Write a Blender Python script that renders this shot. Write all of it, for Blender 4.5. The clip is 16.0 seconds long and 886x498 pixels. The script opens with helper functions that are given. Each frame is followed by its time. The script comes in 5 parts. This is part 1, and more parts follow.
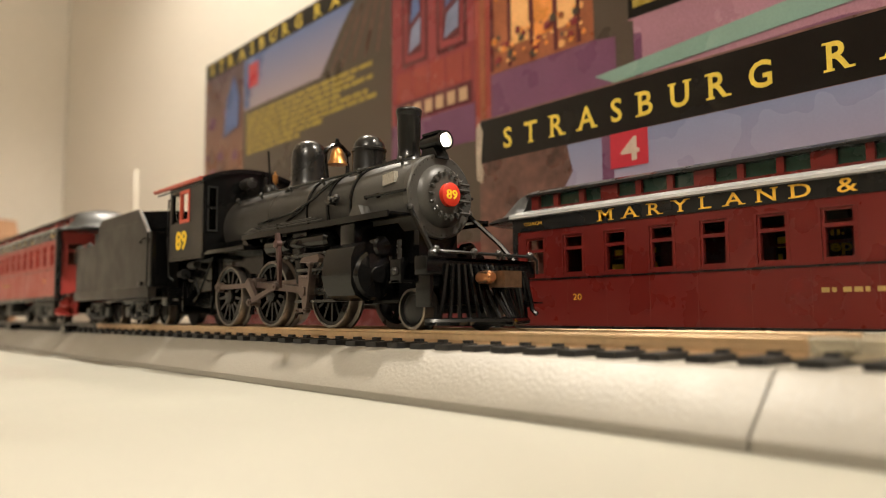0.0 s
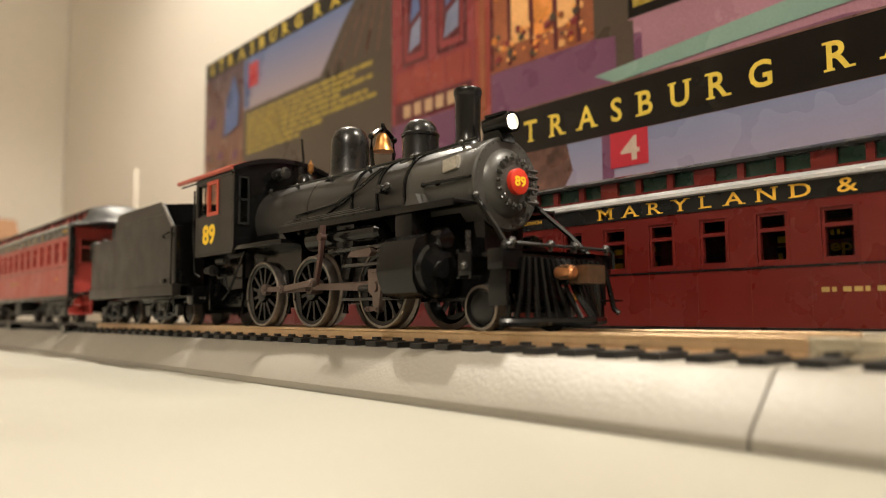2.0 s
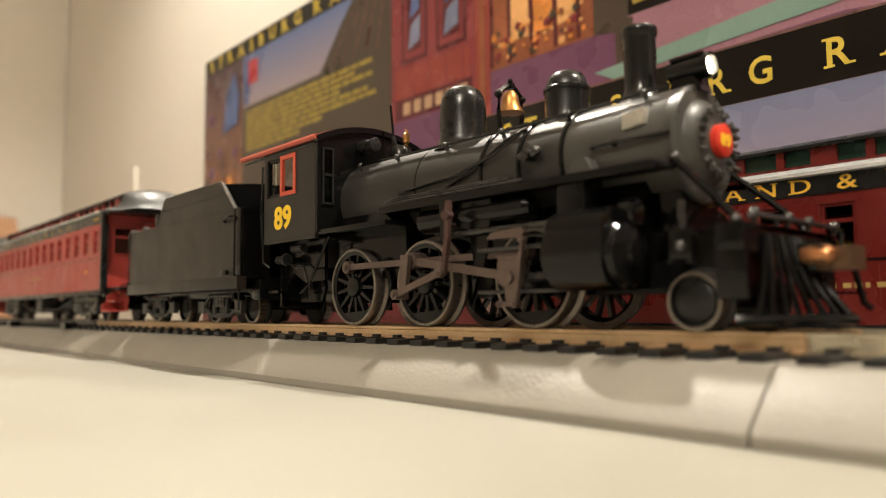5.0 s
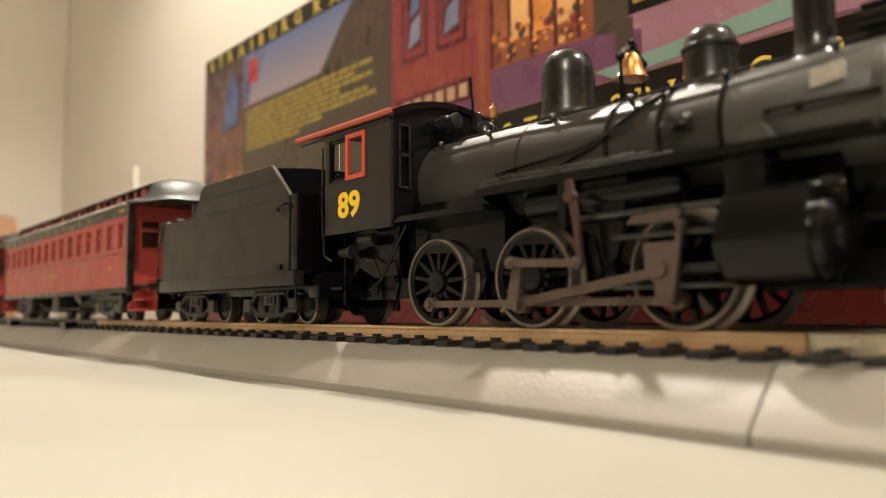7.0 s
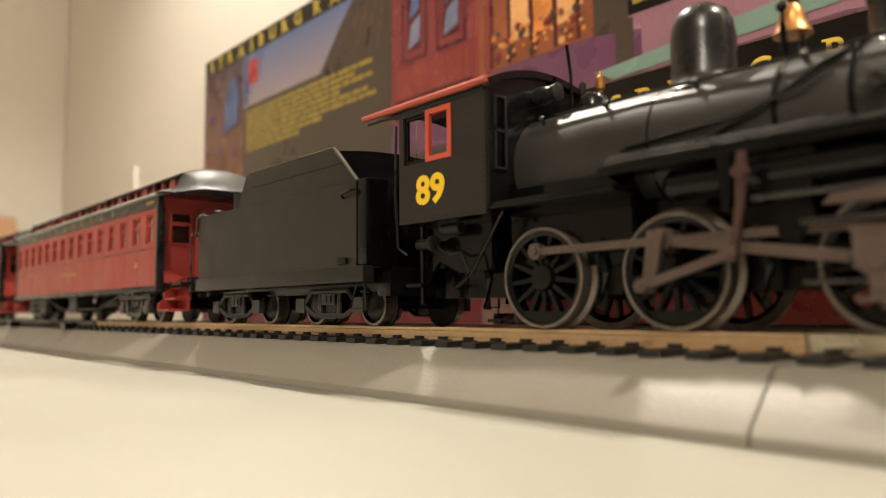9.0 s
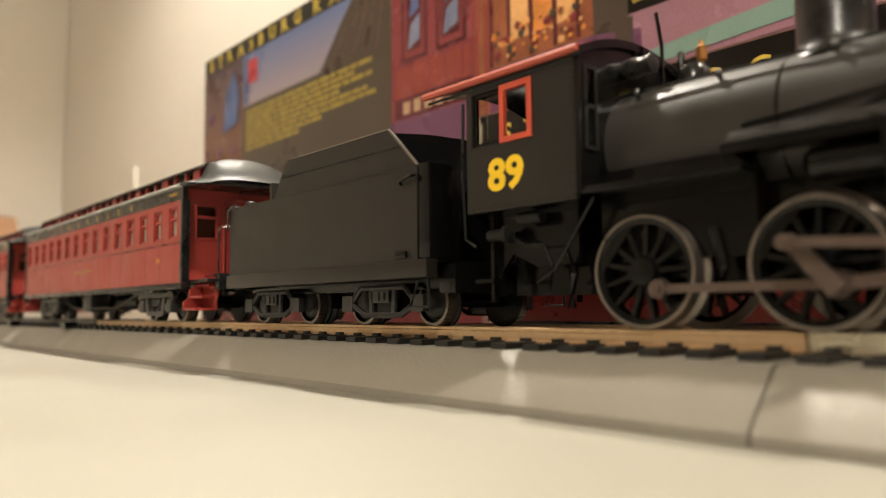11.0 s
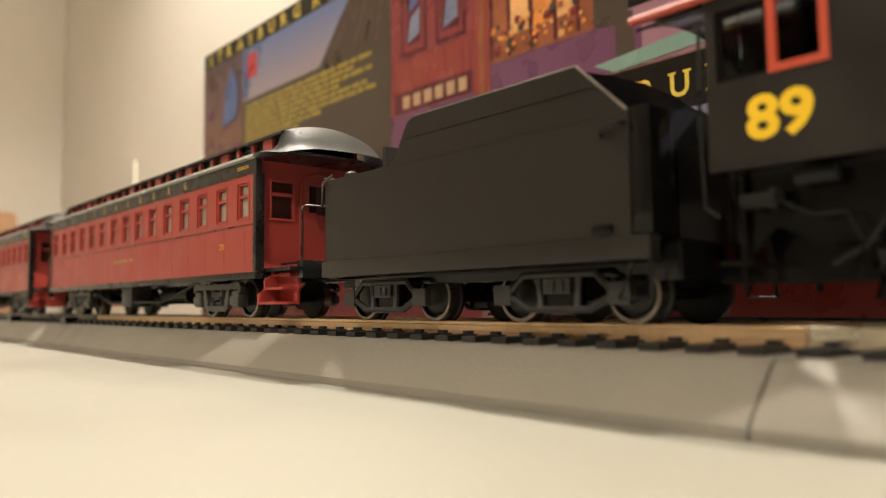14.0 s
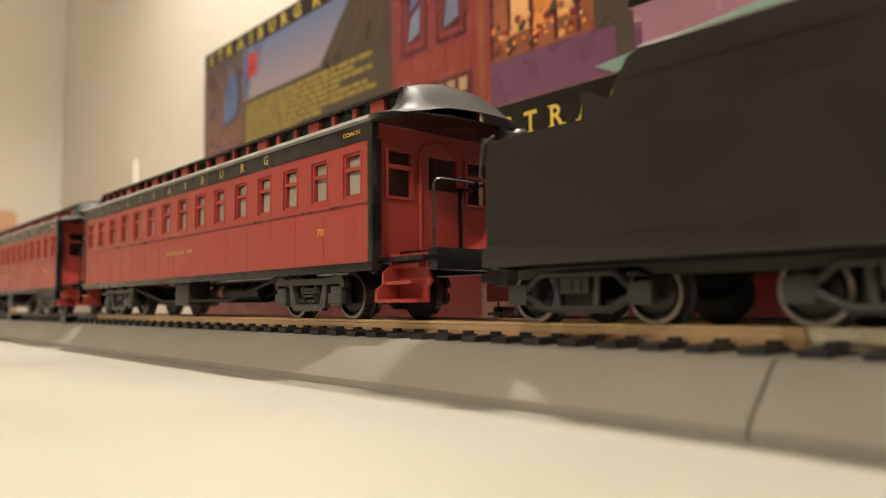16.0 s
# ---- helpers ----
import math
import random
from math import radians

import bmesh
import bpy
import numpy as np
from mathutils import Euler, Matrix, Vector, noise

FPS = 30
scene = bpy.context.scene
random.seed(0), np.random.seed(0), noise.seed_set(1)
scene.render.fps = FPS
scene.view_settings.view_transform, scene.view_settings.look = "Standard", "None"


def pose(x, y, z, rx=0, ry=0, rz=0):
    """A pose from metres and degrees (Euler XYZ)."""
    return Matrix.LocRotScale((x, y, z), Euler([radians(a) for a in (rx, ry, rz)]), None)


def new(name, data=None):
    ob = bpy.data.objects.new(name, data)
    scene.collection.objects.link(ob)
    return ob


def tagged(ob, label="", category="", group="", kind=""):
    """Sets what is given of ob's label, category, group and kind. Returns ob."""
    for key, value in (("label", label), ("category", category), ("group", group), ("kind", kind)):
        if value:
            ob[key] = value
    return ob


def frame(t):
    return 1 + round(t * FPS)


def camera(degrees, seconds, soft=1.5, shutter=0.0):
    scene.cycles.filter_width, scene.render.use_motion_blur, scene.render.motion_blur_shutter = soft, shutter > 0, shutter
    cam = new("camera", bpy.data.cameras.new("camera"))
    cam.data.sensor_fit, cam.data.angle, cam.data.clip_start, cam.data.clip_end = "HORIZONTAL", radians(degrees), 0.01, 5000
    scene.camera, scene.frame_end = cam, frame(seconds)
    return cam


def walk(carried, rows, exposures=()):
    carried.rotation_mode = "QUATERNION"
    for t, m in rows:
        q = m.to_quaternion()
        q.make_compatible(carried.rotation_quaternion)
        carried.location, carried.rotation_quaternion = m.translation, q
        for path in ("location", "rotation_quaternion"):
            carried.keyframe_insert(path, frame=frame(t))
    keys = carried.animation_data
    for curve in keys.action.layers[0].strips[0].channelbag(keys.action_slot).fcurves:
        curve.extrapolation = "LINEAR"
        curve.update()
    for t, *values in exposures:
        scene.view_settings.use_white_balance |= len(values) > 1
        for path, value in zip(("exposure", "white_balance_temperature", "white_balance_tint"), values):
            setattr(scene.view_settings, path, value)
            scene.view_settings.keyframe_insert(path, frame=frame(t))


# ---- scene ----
cam = camera(63.0, 16.0, soft=1.0)
MM = 0.001
TIMES = [0, .5, 1, 1.5, 2, 2.5, 3, 3.5, 4, 6.5, 7, 7.5, 8, 8.5, 9, 9.5, 12, 12.5, 13, 13.5, 14, 14.5, 15, 15.5, 16]
PITCH = [4.97, 4.973, 4.905, 4.915, 4.933, 4.927, 4.906, 4.828, 4.759, 4.681, 4.676, 4.707, 4.703, 4.70, 4.723, 4.694,
         4.56, 4.41, 4.331, 4.261, 4.221, 4.164, 4.181, 4.196, 4.20]
ROLL = [.50, .464, .45, .474, .493, .516, .541, .545, .556, .544, .536, .523, .537, .555, .566, .599, .619, .622, .635,
        .671, .675, .643, .599, .585, .59]
EYE = (0.0, 0.0, 0.014)
walk(cam, [(t, pose(*EYE, 90 + p, r, 47.84)) for t, p, r in zip(TIMES, PITCH, ROLL)])
cam.data.dof.use_dof = True
cam.data.dof.focus_distance = 0.145
cam.data.dof.aperture_fstop = 18.0

# how far the train has come, in mm
RUN = [0, 2.93, 8.64, 12.22, 17.7, 23.37, 30.4, 36.09, 42.99, 73.9, 80.65, 86.22, 93.04, 98.77, 104.66, 110.39,
       130.17, 136.69, 146.35, 154.27, 163.04, 172.45, 184.94, 194.6, 206.58]


def run(t):
    """The train's way in mm at t seconds, a smooth curve through RUN."""
    n = len(TIMES)
    slope = [(RUN[min(i + 1, n - 1)] - RUN[max(i - 1, 0)]) / (TIMES[min(i + 1, n - 1)] - TIMES[max(i - 1, 0)]) for i in range(n)]
    i = max(k for k in range(n - 1) if TIMES[k] <= t + 1e-6)
    h = TIMES[i + 1] - TIMES[i]
    u = (t - TIMES[i]) / h
    return ((2 * u**3 - 3 * u**2 + 1) * RUN[i] + (u**3 - 2 * u**2 + u) * h * slope[i]
            + (3 * u**2 - 2 * u**3) * RUN[i + 1] + (u**3 - u**2) * h * slope[i + 1])


STEPS = [k / 10 for k in range(161)]

# ---- light ----
world = bpy.data.worlds.new("room_world")
scene.world = world
world.use_nodes = True
world.node_tree.nodes["Background"].inputs[0].default_value = (1.0, 0.92, 0.8, 1)
world.node_tree.nodes["Background"].inputs[1].default_value = 0.02


def bulb(name, eye, radius, watts, colour):
    data = bpy.data.lights.new(name, "POINT")
    data.shadow_soft_size, data.energy, data.color = radius, watts, colour
    ob = new(name, data)
    ob.location = eye
    return ob


def downlight(name, eye, radius, watts, colour):
    """A recessed ceiling lamp that shines straight down in a wide cone."""
    data = bpy.data.lights.new(name, "SPOT")
    data.shadow_soft_size, data.energy, data.color = radius, watts, colour
    data.spot_size, data.spot_blend = radians(128), 0.8
    ob = new(name, data)
    ob.location = eye
    return ob


WARM = (1.0, 0.908, 0.782)
downlight("ceiling_downlight_one", (-0.95, 0.42, 1.45), 0.028, 124, WARM)
downlight("ceiling_downlight_two", (0.65, 0.43, 1.45), 0.028, 122, WARM)
# The last light is an added fill from the camera side, no known lamp.
bulb("camera_side_fill", (0.75, -1.55, 1.45), 0.08, 88, WARM)
scene.view_settings.exposure = 0.0

# ---- materials ----


def mat(name, colour, rough=0.5, metal=0.0, var=0.15, scale=250.0, bump=0.0, coat=0.0, fine=1500.0, emit=0.0, gloss=0.5):
    """A painted, printed or metal surface with blotches at one scale and grain at another."""
    m = bpy.data.materials.new(name)
    m.use_nodes = True
    nt = m.node_tree
    b = nt.nodes["Principled BSDF"]
    co = nt.nodes.new("ShaderNodeTexCoord")
    n1 = nt.nodes.new("ShaderNodeTexNoise")
    n1.inputs["Scale"].default_value, n1.inputs["Detail"].default_value = scale, 4
    n2 = nt.nodes.new("ShaderNodeTexNoise")
    n2.inputs["Scale"].default_value, n2.inputs["Detail"].default_value = fine, 2
    add = nt.nodes.new("ShaderNodeMath")
    add.operation = "ADD"
    ramp = nt.nodes.new("ShaderNodeMapRange")
    ramp.inputs["From Min"].default_value, ramp.inputs["From Max"].default_value = 0.6, 1.4
    ramp.inputs["To Min"].default_value, ramp.inputs["To Max"].default_value = 1 - var, 1 + var
    mul = nt.nodes.new("ShaderNodeVectorMath")
    mul.operation = "SCALE"
    mul.inputs[0].default_value = colour
    for n in (n1, n2):
        nt.links.new(co.outputs["Object"], n.inputs["Vector"])
    nt.links.new(n1.outputs["Fac"], add.inputs[0])
    nt.links.new(n2.outputs["Fac"], add.inputs[1])
    nt.links.new(add.outputs[0], ramp.inputs["Value"])
    nt.links.new(ramp.outputs[0], mul.inputs["Scale"])
    nt.links.new(mul.outputs[0], b.inputs["Base Color"])
    rr = nt.nodes.new("ShaderNodeMapRange")
    rr.inputs["From Min"].default_value, rr.inputs["From Max"].default_value = 0.3, 0.7
    rr.inputs["To Min"].default_value, rr.inputs["To Max"].default_value = max(0.03, rough - 0.08), min(1, rough + 0.08)
    nt.links.new(n1.outputs["Fac"], rr.inputs["Value"])
    nt.links.new(rr.outputs[0], b.inputs["Roughness"])
    b.inputs["Metallic"].default_value = metal
    b.inputs["Specular IOR Level"].default_value = gloss
    b.inputs["Coat Weight"].default_value = coat
    b.inputs["Coat Roughness"].default_value = 0.12
    if bump:
        bp = nt.nodes.new("ShaderNodeBump")
        bp.inputs["Strength"].default_value, bp.inputs["Distance"].default_value = 0.6, bump * MM
        nt.links.new(n2.outputs["Fac"], bp.inputs["Height"])
        nt.links.new(bp.outputs[0], b.inputs["Normal"])
    if emit:
        b.inputs["Emission Color"].default_value = (*colour, 1)
        b.inputs["Emission Strength"].default_value = emit
    return m


def glass(name):
    m = bpy.data.materials.new(name)
    m.use_nodes = True
    b = m.node_tree.nodes["Principled BSDF"]
    b.inputs["Base Color"].default_value = (0.9, 0.95, 0.9, 1)
    b.inputs["Transmission Weight"].default_value = 1.0
    b.inputs["Roughness"].default_value = 0.06
    b.inputs["IOR"].default_value = 1.1
    return m


def print_fade(name, z0, z1, low, high, rough=0.3):
    """Printed sky that fades from one colour to another up the box, with a little mottling."""
    m = mat(name, low, rough, var=0.04, scale=20)
    nt = m.node_tree
    co = nt.nodes.new("ShaderNodeTexCoord")
    sep = nt.nodes.new("ShaderNodeSeparateXYZ")
    mr = nt.nodes.new("ShaderNodeMapRange")
    mr.inputs["From Min"].default_value, mr.inputs["From Max"].default_value = z0 * MM, z1 * MM
    mix = nt.nodes.new("ShaderNodeMix")
    mix.data_type = "RGBA"
    for n in mix.inputs:
        if n.name == "A" and n.type == "RGBA":
            n.default_value = (*low, 1)
        if n.name == "B" and n.type == "RGBA":
            n.default_value = (*high, 1)
    nt.links.new(co.outputs["Object"], sep.inputs[0])
    nt.links.new(sep.outputs["Z"], mr.inputs["Value"])
    nt.links.new(mr.outputs[0], mix.inputs["Factor"])
    scale_node = next(n for n in nt.nodes if n.type == "VECT_MATH")
    nt.links.new(next(o for o in mix.outputs if o.type == "RGBA"), scale_node.inputs[0])
    return m


M_TABLE = mat("table_laminate", (0.292, 0.282, 0.232), 0.45, var=0.05, scale=14, bump=0.03, fine=900)
M_WALL = mat("wall_paint", (0.80, 0.755, 0.665), 0.8, var=0.03, scale=4, fine=60, bump=0.5)
M_CEIL = mat("ceiling_paint", (0.82, 0.79, 0.72), 0.9, var=0.03, scale=3, fine=40)
M_FLOOR = mat("floor_wood", (0.28, 0.18, 0.10), 0.5, var=0.2, scale=6, fine=60)
M_BED = mat("roadbed_plastic", (0.258, 0.238, 0.20), 0.46, var=0.07, scale=90, bump=0.16, fine=2000)
M_TIE = mat("tie_plastic", (0.010, 0.0098, 0.0095), 0.5, var=0.25, scale=300, bump=0.05)
M_RAIL = mat("rail_brass", (0.66, 0.47, 0.28), 0.36, metal=0.7, var=0.12, scale=120, fine=900)
M_SILVER = mat("rail_nickel", (0.66, 0.60, 0.48), 0.3, metal=0.9, var=0.12, scale=120, fine=900)
M_BLACK = mat("black_paint", (0.0045, 0.0044, 0.0043), 0.15, gloss=0.3, var=0.2, scale=160, bump=0.002, fine=2500)
M_SATIN = mat("satin_black_paint", (0.024, 0.0218, 0.019), 0.46, var=0.15, scale=160, bump=0.004, fine=2500)
M_DOME = mat("semi_gloss_black_paint", (0.009, 0.0086, 0.008), 0.27, gloss=0.4, var=0.15, scale=160, bump=0.004, fine=2500)
M_SMOKE = mat("graphite_paint", (0.058, 0.055, 0.049), 0.36, var=0.15, scale=200, bump=0.02, fine=2500)
M_TENDER = mat("dull_black_paint", (0.0155, 0.0135, 0.0115), 0.38, gloss=0.45, var=0.12, scale=120, bump=0.015, fine=2500)
M_GREY = mat("dark_grey_plastic", (0.013, 0.013, 0.0125), 0.34, gloss=0.35, var=0.2, scale=300, bump=0.02)
M_TRUCK = mat("truck_grey", (0.030, 0.030, 0.029), 0.45, var=0.2, scale=300, bump=0.02)
M_TRUCKLIGHT = mat("coach_truck_grey", (0.055, 0.052, 0.047), 0.45, var=0.2, scale=300, bump=0.02)
M_DULLGOLD = mat("dull_gold_letter", (0.42, 0.29, 0.09), 0.5, var=0.15, scale=300)
M_LINK = mat("link_metal", (0.08, 0.042, 0.036), 0.42, metal=0.4, var=0.15, scale=300)
M_ROD = mat("rod_metal", (0.125, 0.09, 0.076), 0.42, metal=0.5, var=0.15, scale=300, bump=0.02)
M_TYRE = mat("tyre_metal", (0.22, 0.19, 0.165), 0.34, metal=0.8, var=0.2, scale=300)
M_STEEL = mat("blackened_steel", (0.07, 0.068, 0.065), 0.3, metal=0.8, var=0.2, scale=300)
M_BRASS = mat("bell_brass", (0.42, 0.20, 0.06), 0.34, metal=0.9, var=0.15, scale=400)
M_COUPLER = mat("coupler_bronze", (0.13, 0.08, 0.045), 0.36, metal=0.6, var=0.25, scale=500, bump=0.03)
M_ROOFRED = mat("cab_roof_red", (0.42, 0.075, 0.045), 0.45, var=0.12, scale=200, bump=0.015)
M_FRAMERED = mat("window_frame_red", (0.50, 0.075, 0.04), 0.42, var=0.08, scale=200)
M_PLATERED = mat("number_plate_red", (0.62, 0.035, 0.015), 0.4, var=0.05, scale=200)
M_YELLOW = mat("number_yellow", (0.85, 0.55, 0.02), 0.5, var=0.04, scale=300)
M_GOLD = mat("letter_gold", (0.86, 0.49, 0.055), 0.4, var=0.08, scale=300)
M_COACH = mat("coach_red_paint", (0.345, 0.046, 0.036), 0.38, var=0.08, scale=140, bump=0.01, fine=2500)
M_COACHDARK = mat("coach_maroon_paint", (0.132, 0.013, 0.010), 0.30, var=0.08, scale=140, bump=0.01, fine=2500)
M_HOOD = mat("roof_hood_grey", (0.085, 0.085, 0.08), 0.42, var=0.15, scale=120, bump=0.01)
M_ROOF = mat("coach_roof_grey", (0.42, 0.42, 0.41), 0.2, var=0.12, scale=120, bump=0.01)
M_ROOFBLACK = mat("coach_roof_black", (0.009, 0.009, 0.0088), 0.28, var=0.15, scale=150)
M_GREEN = mat("clerestory_green", (0.015, 0.045, 0.03), 0.25, var=0.2, scale=200)
M_GLASS = glass("window_glass")
M_INSIDE = mat("coach_inside", (0.17, 0.055, 0.04), 0.7, var=0.3, scale=120)
# pale tone painted in for the reflections on the coach panes
M_PANESHEEN = mat("pane_reflection_grey", (0.36, 0.30, 0.26), 0.5, var=0.12, scale=200)
M_LIGHT = mat("headlight_bulb", (1.0, 0.88, 0.62), 0.3, emit=40.0, var=0.0)
M_COAL = mat("coal", (0.012, 0.012, 0.012), 0.55, var=0.5, scale=400, bump=0.3, fine=700)

# ---- mesh helpers, all in millimetres ----


def done(bm, angle=35.0):
    bmesh.ops.recalc_face_normals(bm, faces=bm.faces)
    for f in bm.faces:
        f.smooth = True
    for e in bm.edges:
        if len(e.link_faces) == 2 and e.calc_face_angle(0) > radians(angle):
            e.smooth = False
    bmesh.ops.scale(bm, vec=(MM, MM, MM), verts=bm.verts)


def part(name, bm, material, parent=None, label="", at=(0, 0, 0), bevel=0.0):
    me = bpy.data.meshes.new(name)
    if bevel:
        edges = [e for e in bm.edges if len(e.link_faces) == 2 and e.calc_face_angle(0) > 0.6]
        bmesh.ops.bevel(bm, geom=edges, offset=bevel, segments=2, affect="EDGES", profile=0.6)
    done(bm)
    bm.to_mesh(me)
    bm.free()
    me.materials.append(material)
    ob = new(name, me)
    ob.parent = parent
    ob.location = [c * MM for c in at]
    if label:
        ob["label"] = label
    return ob


def again(ob, parent=None, at=(0, 0, 0), turn=0.0):
    """Another piece on the same mesh."""
    o = new(ob.name.split(".")[0], ob.data)
    o.parent = parent
    o.location = [c * MM for c in at]
    o.rotation_euler = (0, 0, radians(turn))
    if "label" in ob:
        o["label"] = ob["label"]
    return o


def holder(name, at, label, category, group="", kind=""):
    o = new(name)
    o.location = [c * MM for c in at]
    return tagged(o, label, category, group, kind)


def B():
    return bmesh.new()


def box(bm, x0, x1, y0, y1, z0, z1):
    r = bmesh.ops.create_cube(bm, size=1.0)
    for v in r["verts"]:
        v.co = Vector(((x0 + x1) / 2 + v.co.x * (x1 - x0), (y0 + y1) / 2 + v.co.y * (y1 - y0), (z0 + z1) / 2 + v.co.z * (z1 - z0)))
    return bm


AX = {"x": Matrix(((0, 0, 1), (0, 1, 0), (-1, 0, 0))), "y": Matrix(((1, 0, 0), (0, 0, 1), (0, -1, 0))), "z": Matrix.Identity(3)}


def lathe(bm, profile, at=(0, 0, 0), axis="z", seg=24):
    """Turns (radius, height) rows round an axis; the ends are closed where the radius is over 0."""
    m, rings = AX[axis], []
    for r, h in profile:
        if r <= 1e-6:
            rings.append([bm.verts.new(Vector(at) + m @ Vector((0, 0, h)))])
        else:
            rings.append([bm.verts.new(Vector(at) + m @ Vector((r * math.cos(2 * math.pi * k / seg), r * math.sin(2 * math.pi * k / seg), h))) for k in range(seg)])
    for a, b in zip(rings, rings[1:]):
        for k in range(seg):
            q = [a[k % len(a)], a[(k + 1) % len(a)], b[(k + 1) % len(b)], b[k % len(b)]]
            q = list(dict.fromkeys(q))
            if len(q) > 2:
                bm.faces.new(q)
    for ring in (rings[0], rings[-1]):
        if len(ring) > 2:
            bm.faces.new(ring)
    return bm


def cyl(bm, r, a, b, at=(0, 0, 0), axis="x", seg=16):
    return lathe(bm, [(r, a), (r, b)], at, axis, seg)


def prism(bm, pts, lo, hi, plane="xz"):
    """Pushes an outline through: xz along y, yz along x, xy along z."""
    def place(p, d):
        return {"xz": (p[0], d, p[1]), "yz": (d, p[0], p[1]), "xy": (p[0], p[1], d)}[plane]
    a = [bm.verts.new(place(p, lo)) for p in pts]
    b = [bm.verts.new(place(p, hi)) for p in pts]
    n = len(pts)
    bm.faces.new(a)
    bm.faces.new(b[::-1])
    for k in range(n):
        bm.faces.new((a[k], b[k], b[(k + 1) % n], a[(k + 1) % n]))
    return bm


def tube(bm, pts, r, seg=6):
    """A wire or pipe along points."""
    pts = [Vector(p) for p in pts]
    rings = []
    for i, p in enumerate(pts):
        d = (pts[min(i + 1, len(pts) - 1)] - pts[max(i - 1, 0)]).normalized()
        q = d.to_track_quat("Z", "Y")
        rings.append([bm.verts.new(p + q @ Vector((r * math.cos(2 * math.pi * k / seg), r * math.sin(2 * math.pi * k / seg), 0))) for k in range(seg)])
    for a, b in zip(rings, rings[1:]):
        for k in range(seg):
            bm.faces.new((a[k], a[(k + 1) % seg], b[(k + 1) % seg], b[k]))
    bm.faces.new(rings[0])
    bm.faces.new(rings[-1])
    return bm


def ball(bm, r, at, seg=10):
    return lathe(bm, [(r * math.sin(math.pi * k / 6), -r * math.cos(math.pi * k / 6)) for k in range(7)], at, "z", seg)


def lettering(text, x0, x1, z0, z1, y, material, parent, name="lettering", facing="-y", thick=0.06, bold=0.0):
    """Words in the built-in font, fitted into a rectangle."""
    cu = bpy.data.curves.new(name, "FONT")
    cu.body, cu.size, cu.resolution_u, cu.offset = text, 1.0, 3, bold
    tmp = new(name, cu)
    me = bpy.data.meshes.new_from_object(tmp.evaluated_get(bpy.context.evaluated_depsgraph_get()))
    bpy.data.objects.remove(tmp)
    bm = bmesh.new()
    bm.from_mesh(me)
    bpy.data.meshes.remove(me)
    xs, ys = [v.co.x for v in bm.verts], [v.co.y for v in bm.verts]
    for v in bm.verts:
        u = (v.co.x - min(xs)) / (max(xs) - min(xs))
        w = (v.co.y - min(ys)) / (max(ys) - min(ys))
        a, z = x0 + u * (x1 - x0), z0 + w * (z1 - z0)
        v.co = (a, y, z) if facing == "-y" else (y, a, z)
    geo = bmesh.ops.extrude_face_region(bm, geom=bm.faces[:])
    push = Vector((0, -thick, 0)) if facing == "-y" else Vector((thick, 0, 0))
    bmesh.ops.translate(bm, vec=push, verts=[g for g in geo["geom"] if isinstance(g, bmesh.types.BMVert)])
    return part(name, bm, material, parent)


# where the stems of each capital end: shares of its width, at the foot and at the head
SERIFS = {"S": ((), ()), "T": ((0.5,), ()), "R": ((0.09, 0.93), (0.06,)), "A": ((0.07, 0.93), ()), "B": ((0.06,), (0.06,)), "U": ((), (0.1, 0.9)),
          "I": ((0.5,), (0.5,)), "L": ((0.1,), (0.12,)), "O": ((), ()), "D": ((0.07,), (0.07,)), "M": ((0.07, 0.93), (0.05, 0.95)), "Y": ((0.5,), (0.08, 0.92)),
          "N": ((0.08,), (0.06, 0.92)), "P": ((0.12,), (0.08,)), "E": ((0.06,), (0.06,)), "V": ((), (0.08, 0.92))}


def serif_word(word, x0, x1, z0, z1, y, material, parent, name="title_lettering", thick=0.06, wide=0.92, bold=0.018):
    """A word in spaced capitals with slab feet, one mesh, facing -y."""
    letters, h = [], z1 - z0
    for ch in word:
        cu = bpy.data.curves.new(name, "FONT")
        cu.body, cu.size, cu.resolution_u, cu.offset = ch, 1.0, 3, bold
        tmp = new(name, cu)
        me = bpy.data.meshes.new_from_object(tmp.evaluated_get(bpy.context.evaluated_depsgraph_get()))
        bpy.data.objects.remove(tmp)
        xs, ys = [v.co.x for v in me.vertices], [v.co.y for v in me.vertices]
        letters.append((ch, me, min(xs), max(xs), min(ys), max(ys), (max(xs) - min(xs)) / (max(ys) - min(ys)) * h * wide))
    gap = (x1 - x0 - sum(q[-1] for q in letters)) / max(1, len(letters) - 1)
    bm, x = bmesh.new(), x0
    for ch, me, a0, a1, b0, b1, w in letters:
        for v in me.vertices:
            v.co = (x + (v.co.x - a0) / (a1 - a0) * w, y, z0 + (v.co.y - b0) / (b1 - b0) * h)
        bm.from_mesh(me)
        bpy.data.meshes.remove(me)
        feet, heads = SERIFS.get(ch, ((), ()))
        for ends, za, zb in ((feet, z0, z0 + 0.085 * h), (heads, z1 - 0.085 * h, z1)):
            for share in ends:
                c = x + share * w
                q = [bm.verts.new((c + dx * 0.185 * h * wide, y - 0.004, z)) for dx, z in ((-1, za), (1, za), (1, zb), (-1, zb))]
                bm.faces.new(q)
        x += w + gap
    geo = bmesh.ops.extrude_face_region(bm, geom=bm.faces[:])
    bmesh.ops.translate(bm, vec=(0, -thick, 0), verts=[g for g in geo["geom"] if isinstance(g, bmesh.types.BMVert)])
    return part(name, bm, material, parent)


